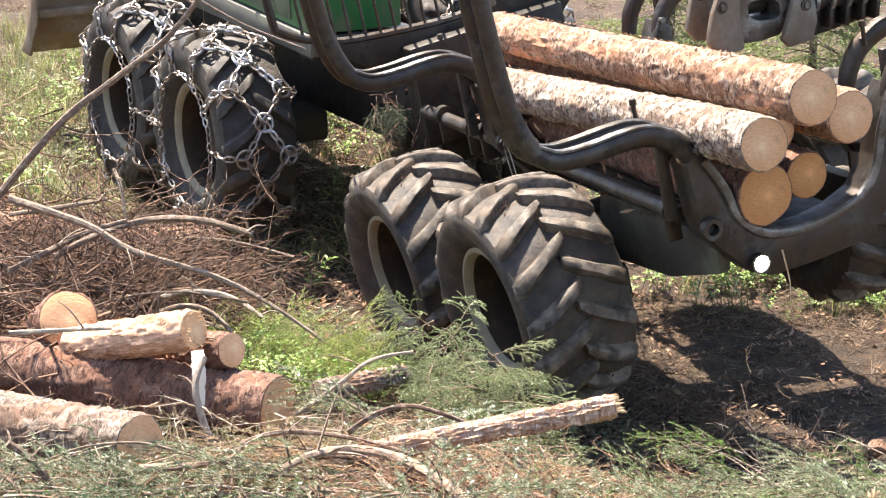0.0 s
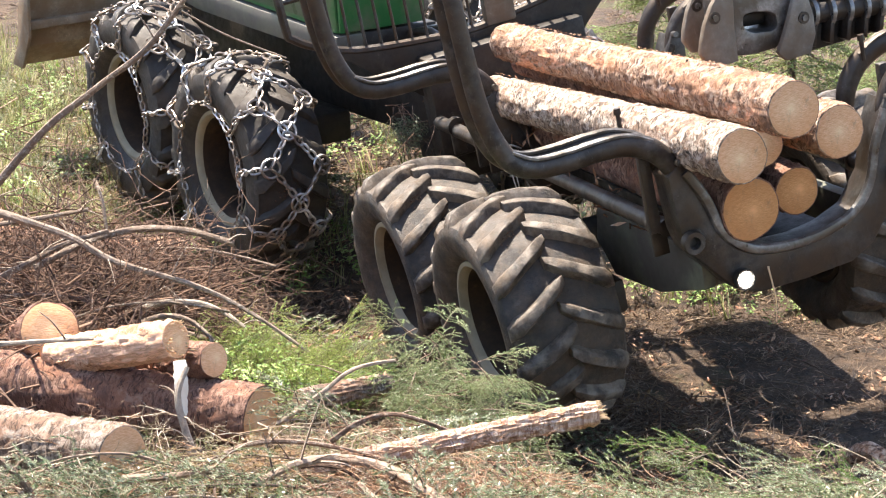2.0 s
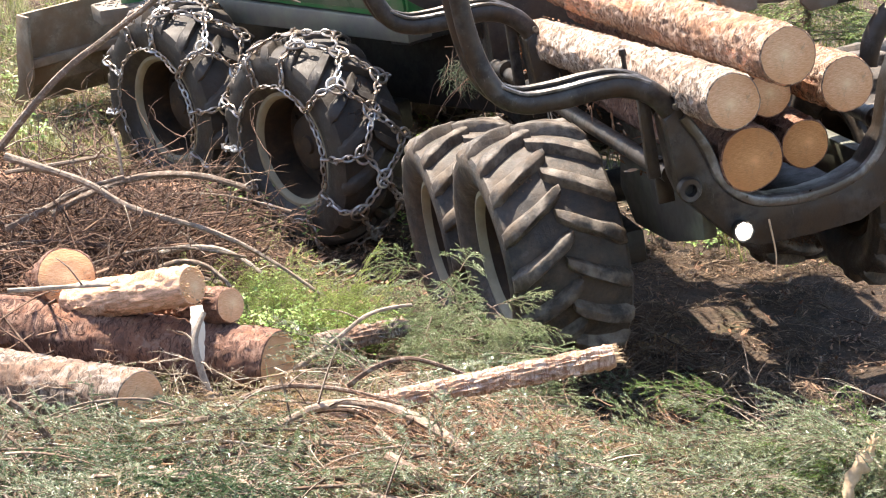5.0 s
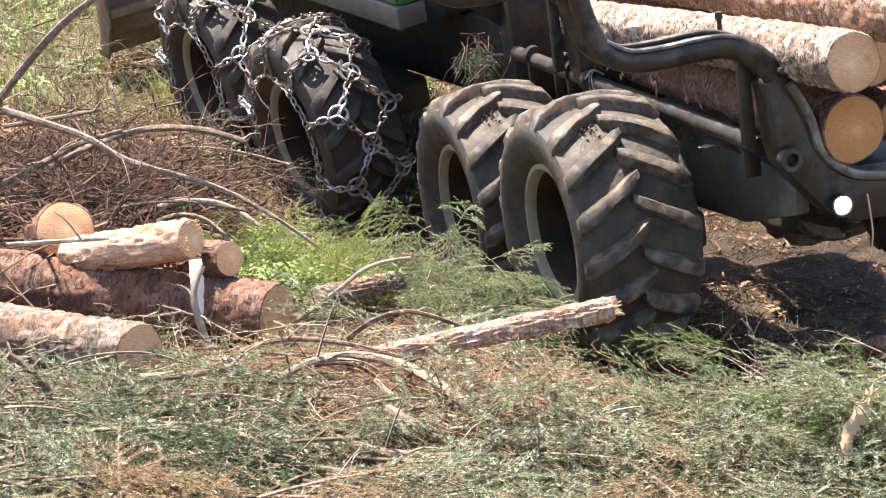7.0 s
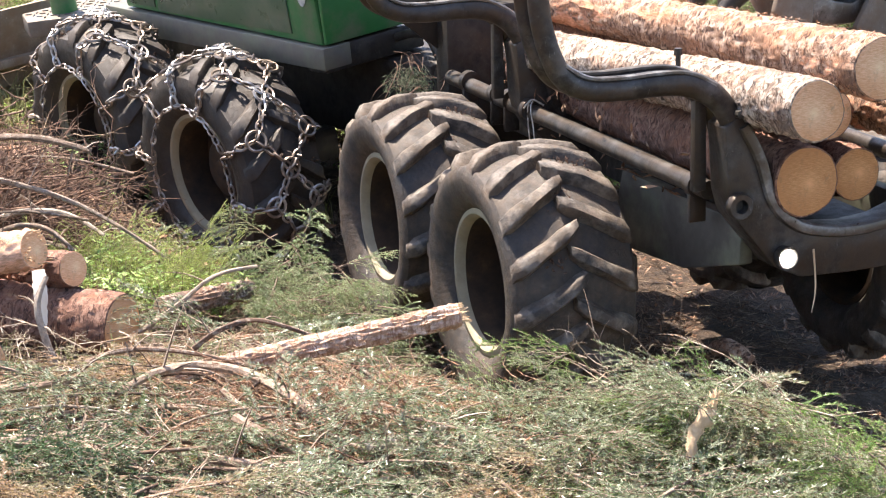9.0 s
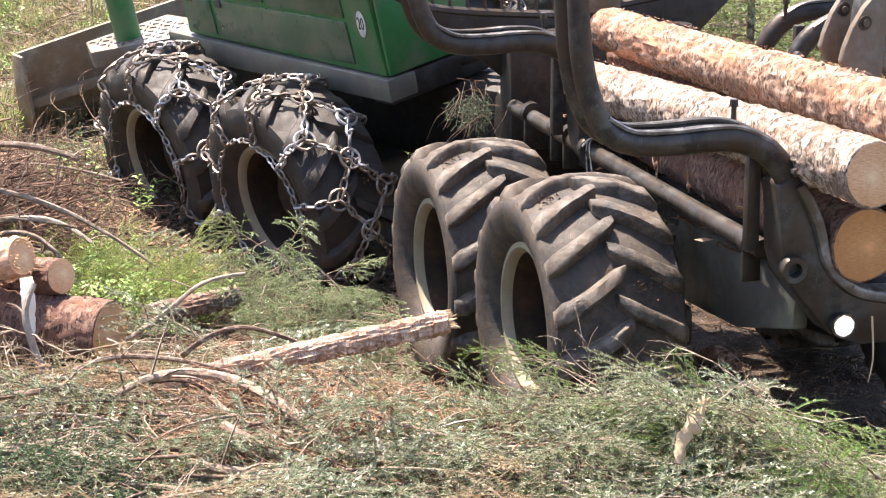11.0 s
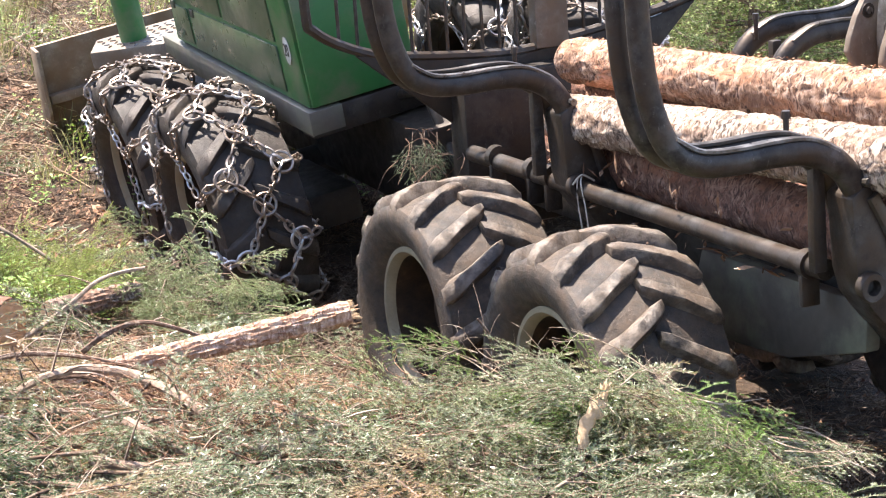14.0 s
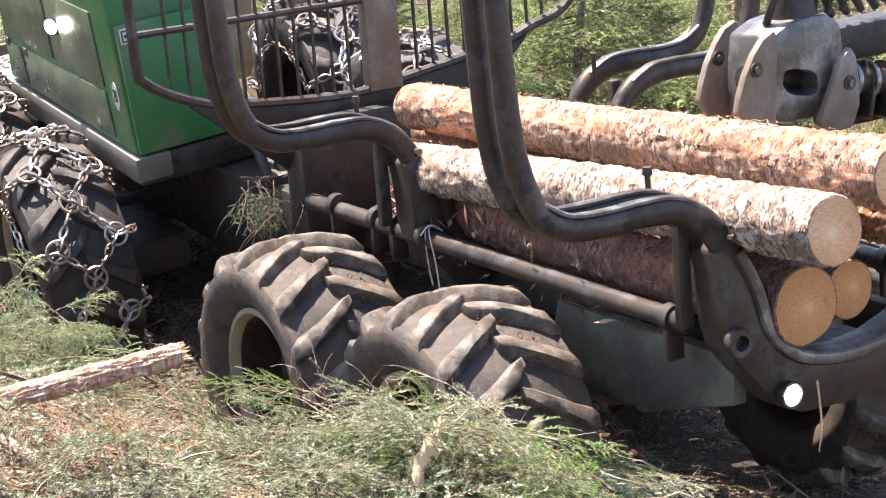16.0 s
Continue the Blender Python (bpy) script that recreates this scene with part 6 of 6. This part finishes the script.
    heap.done("far_grass", [GRASS], "pale sunlit grass beyond the log pile", "grass")
    # leafy plants and grass
    heap = Pile(PLANTS)
    for k in range(80):
        u = rng.random()
        x, y = -2.25 + 0.95 * u + rng.gauss(0, 0.2), 12.15 - 1.0 * u + rng.gauss(0, 0.22)
        heap.put(rng.randrange(4), lay(x, y, 0.0, rng, 10, (0.8, 1.4)))
    for k in range(420):
        x, y = rng.uniform(-7, 6), rng.uniform(15.6, 24)
        if x < -2.5 and y < 19.5 and rng.random() < 0.6:
            continue
        heap.put(rng.randrange(4), lay(x, y, 0.0, rng, 10, (1.0, 2.0)))
    for k in range(170):
        x, y = rng.gauss(1.6, 0.5), rng.gauss(16.6, 0.5)
        heap.put(rng.randrange(4), lay(x, y, 0.0, rng, 10, (1.0, 1.6)))
    heap.done("leafy_plants", [BILBERRY, TWIG], "bright green leafy undergrowth", "plants")
    heap = Pile(TUFTS)
    for k in range(640):
        x, y = rng.uniform(-8, 8), rng.uniform(15.5, 26)
        if x < -2.5 and y < 19.5 and rng.random() < 0.42:
            continue
        heap.put(rng.randrange(4), lay(x, y, 0.0, rng, 8, (1.0, 2.2)))
    for k in range(420):
        x, y = rng.uniform(-2.4, 3), rng.uniform(8.5, 15)
        if on_bank(x, y) > 0.3:
            heap.put(rng.randrange(4), lay(x, y, 0.0, rng, 8, (0.6, 1.1)))
    heap.done("grass_tufts", [GRASS], "pale green grass tufts", "grass")


brush()
bough = Pile(SPRAYS)
brng = random.Random(77)
for k in range(5):
    bough.put(k, Matrix.Translation((-0.16 + brng.uniform(-0.06, 0.08), 4.32 + brng.uniform(-0.1, 0.1), 0.06)) @ pose(0, 0, 0, 0, 0, 180 + brng.uniform(-50, 50)) @ pose(0, 0, 0, brng.uniform(-75, -35)) @ Matrix.Diagonal((0.36, 0.42, 0.36, 1)))
caught = bough.done("caught_bough", [NEEDLE_DARK, TWIG], "spruce sprigs caught at the articulation", "")
caught.parent = wagon


# ---------------------------------------------------------------- young spruces behind the machine
def spruce_tree(x, y, height, seed):
    rng = random.Random(seed)
    root = thing("young_spruce_tree", Matrix.Translation((x, y, ground_z(x, y) - 0.05)), "young green spruce tree behind the machine", "tree", "young spruces")
    g = Geo()
    g.tube([(0, 0, 0), (0.02, 0, height * 0.5), (0, 0.02, height)], [0.05, 0.035, 0.008], 8)
    part("trunk", g, BARK_GREY, root)
    crown = Pile(FAR_SPRAYS)
    n = int(30 * height)
    for k in range(n):
        u = (k + rng.random()) / n
        reach = 0.35 + 1.15 * (1 - u) * height / 3
        m = Matrix.Translation((0, 0, 0.12 + u * (height - 0.2))) @ pose(0, 0, 0, 0, 0, rng.uniform(0, 360)) @ pose(0, 0, 0, rng.uniform(-22, 12)) @ Matrix.Diagonal((reach * 1.1, reach * 1.25, reach, 1))
        crown.put(rng.randrange(5), m)
    me = big_mesh("crown", np.concatenate(crown.v), [np.concatenate(crown.f[0]), np.concatenate(crown.f[1])], [NEEDLE_TREE, TWIG])
    ob = new("crown", me)
    ob.parent = root


NEEDLE_TREE = leaf("live_spruce_needles", (0.11, 0.18, 0.05), (0.23, 0.32, 0.10), (0.42, 0.48, 0.20), 0.5)
for k, (x, y, h) in enumerate(((2.7, 18.2, 2.2), (3.9, 19.4, 2.8), (5.2, 18.6, 2.3), (6.3, 20.5, 3.2), (4.6, 21.8, 3.0), (7.6, 19.2, 2.6), (2.0, 21.5, 2.6), (0.6, 23.0, 2.2))):
    spruce_tree(x, y, h, 200 + k)


# ---------------------------------------------------------------- what moves
WAGON_ROWS = [
    (0, 0.576, 11.677, 1.513, -0.34, -13.16, 29.04),
    (0.5, 0.542, 11.618, 1.485, 0.25, -12.75, 27.12),
    (1, 0.576, 11.547, 1.469, 0.47, -12.05, 25.93),
    (1.5, 0.595, 11.476, 1.498, -0.02, -11.74, 25.41),
    (2, 0.574, 11.408, 1.536, -0.61, -12.05, 24.87),
    (2.5, 0.612, 11.353, 1.585, -0.81, -11.97, 24.60),
    (3, 0.592, 11.307, 1.601, -0.74, -11.78, 23.78),
    (3.5, 0.447, 11.273, 1.586, -0.97, -12.19, 21.79),
    (4, 0.473, 11.242, 1.592, -1.14, -11.74, 20.87),
    (4.5, 0.485, 11.204, 1.583, -1.13, -10.77, 19.76),
    (5, 0.467, 11.165, 1.571, -0.83, -9.75, 18.54),
    (5.6, 0.618, 11.015, 1.582, -1.56, -8.66, 20.04),
    (6.2, 0.770, 10.867, 1.594, -2.24, -7.56, 21.52),
    (6.8, 0.921, 10.718, 1.604, -2.89, -6.44, 22.99),
    (7.5, 1.097, 10.548, 1.615, -3.59, -5.11, 24.69),
    (8, 1.325, 10.396, 1.656, -3.68, -2.95, 25.46),
    (8.5, 1.452, 10.256, 1.595, -2.81, -1.40, 24.05),
    (9, 1.455, 10.178, 1.524, -2.17, -0.93, 21.13),
    (9.6, 1.527, 9.977, 1.500, -1.91, -0.79, 20.00),
    (10.2, 1.599, 9.777, 1.476, -1.66, -0.64, 18.86),
    (10.8, 1.671, 9.577, 1.451, -1.40, -0.48, 17.73),
    (11.5, 1.755, 9.344, 1.423, -1.11, -0.31, 16.41),
    (12, 1.940, 9.164, 1.487, -2.01, -0.30, 18.87),
    (12.5, 2.038, 9.026, 1.567, -3.08, -0.47, 19.82),
    (13, 2.088, 8.922, 1.572, -3.55, -1.05, 19.70),
    (13.5, 2.217, 8.800, 1.562, -4.09, -1.66, 20.34),
    (14, 2.320, 8.692, 1.531, -4.56, -2.18, 22.20),
    (14.5, 2.362, 8.638, 1.537, -4.53, -2.53, 23.09),
    (15, 2.376, 8.603, 1.528, -4.42, -2.87, 23.16),
    (15.5, 2.404, 8.557, 1.508, -4.08, -3.22, 23.35),
    (16, 2.450, 8.505, 1.485, -3.84, -3.43, 23.71),
]
TRACTOR_ROWS = [
    (0, -1.363, 16.454, 1.260, 1.29, -1.73, 33.42),
    (0.5, -1.226, 16.421, 1.313, 2.39, -3.00, 34.49),
    (1, -1.077, 16.351, 1.341, 3.20, -3.93, 36.19),
    (1.5, -1.009, 16.282, 1.378, 2.15, -3.55, 36.17),
    (2, -0.971, 16.219, 1.419, 0.84, -3.69, 36.11),
    (2.5, -0.906, 16.195, 1.311, 1.05, -2.76, 37.03),
    (3, -0.855, 16.194, 1.192, 1.54, -1.77, 37.37),
    (3.5, -0.833, 16.237, 1.190, 3.12, -3.22, 38.57),
    (4, -0.743, 16.253, 1.207, 0.45, -2.86, 41.83),
    (4.5, -0.698, 16.279, 1.315, -0.68, -9.05, 41.75),
    (5, -0.575, 16.318, 1.183, -4.47, -6.08, 45.43),
    (5.6, -0.544, 16.101, 1.154, -3.58, -7.45, 41.94),
    (6.2, -0.513, 15.879, 1.129, -2.86, -8.78, 38.43),
    (6.8, -0.481, 15.654, 1.105, -2.30, -10.09, 34.87),
    (7.5, -0.443, 15.385, 1.081, -1.87, -11.63, 30.65),
    (8, -0.332, 15.251, 0.998, -3.13, -9.12, 33.65),
    (8.5, -0.137, 15.210, 0.907, -3.29, -7.52, 34.58),
    (9, 0.103, 15.171, 0.891, -4.58, -6.29, 38.50),
    (9.6, 0.276, 15.018, 0.896, -4.62, -7.71, 37.77),
    (10.2, 0.449, 14.864, 0.902, -4.66, -9.12, 37.04),
    (10.8, 0.623, 14.709, 0.908, -4.70, -10.54, 36.32),
    (11.5, 0.827, 14.526, 0.914, -4.74, -12.17, 35.48),
    (12, 0.800, 14.229, 0.899, -4.02, -12.55, 31.42),
    (12.5, 0.825, 13.995, 0.884, -4.14, -11.85, 27.38),
    (13, 0.897, 13.831, 0.884, -4.52, -11.04, 26.29),
    (13.5, 0.982, 13.633, 0.873, -4.14, -10.93, 25.10),
    (14, 0.935, 13.420, 0.848, -3.21, -11.09, 21.83),
    (14.5, 0.900, 13.383, 0.833, -2.50, -10.79, 21.12),
    (15, 0.904, 13.387, 0.813, -1.83, -10.23, 21.72),
    (15.5, 0.912, 13.382, 0.800, -1.72, -9.82, 20.91),
    (16, 0.920, 13.364, 0.777, -1.86, -9.46, 19.80),
]
SPIN_RR = [
    (0, -0.672, 0.0), (0.5, -0.686, 1.2), (1, -0.701, 6.1), (1.5, -0.698, 11.2), (2, -0.694, 14.9), (2.5, -0.710, 19.5), (3, -0.725, 21.1), (3.5, -0.707, 19.2), (4, -0.679, 22.1), (4.5, -0.657, 24.5), (5, -0.627, 25.6), (5.6, -0.620, 41.1), (6.2, -0.614, 56.7), (6.8, -0.608, 72.4), (7.5, -0.600, 90.9), (8, -0.689, 107.9), (8.5, -0.777, 118.1), (9, -0.715, 120.7), (9.6, -0.695, 135.2), (10.2, -0.675, 149.7), (10.8, -0.654, 164.2), (11.5, -0.630, 181.0), (12, -0.703, 200.1), (12.5, -0.776, 213.6), (13, -0.800, 223.6), (13.5, -0.766, 237.2), (14, -0.733, 249.9), (14.5, -0.739, 256.3), (15, -0.745, 259.8), (15.5, -0.752, 264.2), (16, -0.758, 269.7),
]
SPIN_RF = [
    (0, -0.849, 0.0), (0.5, -0.859, 1.2), (1, -0.869, 6.1), (1.5, -0.847, 11.4), (2, -0.824, 15.3), (2.5, -0.848, 20.0), (3, -0.872, 21.7), (3.5, -0.885, 19.9), (4, -0.894, 22.9), (4.5, -0.918, 25.3), (5, -0.960, 26.3), (5.6, -0.916, 41.8), (6.2, -0.872, 57.5), (6.8, -0.827, 73.3), (7.5, -0.776, 91.8), (8, -0.763, 108.8), (8.5, -0.752, 118.8), (9, -0.741, 121.1), (9.6, -0.763, 135.6), (10.2, -0.786, 150.0), (10.8, -0.808, 164.4), (11.5, -0.834, 181.2), (12, -0.829, 200.4), (12.5, -0.826, 214.2), (13, -0.814, 224.2), (13.5, -0.788, 237.8), (14, -0.763, 250.5), (14.5, -0.770, 256.9), (15, -0.778, 260.3), (15.5, -0.786, 264.7), (16, -0.793, 270.2),
]
SPIN_FR = [
    (0, -0.314, 0.0), (0.5, -0.335, 3.9), (1, -0.358, 12.0), (1.5, -0.427, 20.3), (2, -0.498, 27.1), (2.5, -0.458, 34.9), (3, -0.420, 39.8), (3.5, -0.412, 40.8), (4, -0.432, 51.1), (4.5, -0.410, 60.7), (5, -0.328, 68.1), (5.6, -0.344, 73.1), (6.2, -0.359, 78.9), (6.8, -0.375, 85.3), (7.5, -0.393, 93.7), (8, -0.398, 119.7), (8.5, -0.402, 140.0), (9, -0.287, 154.2), (9.6, -0.274, 170.0), (10.2, -0.261, 185.9), (10.8, -0.248, 201.8), (11.5, -0.233, 220.3), (12, -0.239, 226.7), (12.5, -0.245, 231.6), (13, -0.209, 240.7), (13.5, -0.173, 252.1), (14, -0.137, 257.0), (14.5, -0.146, 259.8), (15, -0.154, 262.9), (15.5, -0.163, 264.6), (16, -0.171, 266.7),
]
SPIN_FF = [
    (0, -0.305, 0.0), (0.5, -0.304, 4.1), (1, -0.305, 12.3), (1.5, -0.304, 20.7), (2, -0.305, 27.5), (2.5, -0.276, 35.4), (3, -0.248, 40.4), (3.5, -0.186, 41.6), (4, -0.153, 51.1), (4.5, -0.120, 60.2), (5, -0.146, 67.0), (5.6, -0.162, 71.5), (6.2, -0.179, 76.8), (6.8, -0.196, 82.7), (7.5, -0.215, 90.3), (8, -0.219, 115.5), (8.5, -0.223, 135.6), (9, -0.149, 149.8), (9.6, -0.149, 165.5), (10.2, -0.149, 181.3), (10.8, -0.150, 197.1), (11.5, -0.150, 215.5), (12, -0.175, 221.6), (12.5, -0.200, 226.1), (13, -0.202, 235.3), (13.5, -0.204, 246.6), (14, -0.205, 251.5), (14.5, -0.170, 254.3), (15, -0.133, 257.5), (15.5, -0.097, 259.0), (16, -0.060, 260.9),
]


def path_of(rows):
    return [(t, pose(x, y, z, a, b, c)) for t, x, y, z, a, b, c in rows]


def motions():
    way = path_of(WAGON_ROWS)
    walk(wagon, way)
    walk(tractor, path_of(TRACTOR_ROWS))
    for ob, local in load:
        walk(ob, [(t, m @ local) for t, m in way])
    walk(grapple, [(t, m @ GRAPPLE_AT) for t, m in way])
    for k, (y, spin) in enumerate(((1.496, SPIN_RR), (3.196, SPIN_RF))):
        walk(wagon_wheels[k], [(t, pose(-0.527, y, z, a)) for t, z, a in spin])
        walk(wagon_wheels[k + 2], [(t, pose(2 * MID + 0.527, y, z, -a, 0, 180)) for t, z, a in spin])
    for k, (y, spin) in enumerate(((1.10, SPIN_FR), (2.83, SPIN_FF))):
        walk(tractor_wheels[k], [(t, pose(-1.41, y, z, a)) for t, z, a in spin])
        walk(tractor_wheels[k + 2], [(t, pose(1.41, y, z, -a, 0, 180)) for t, z, a in spin])


motions()
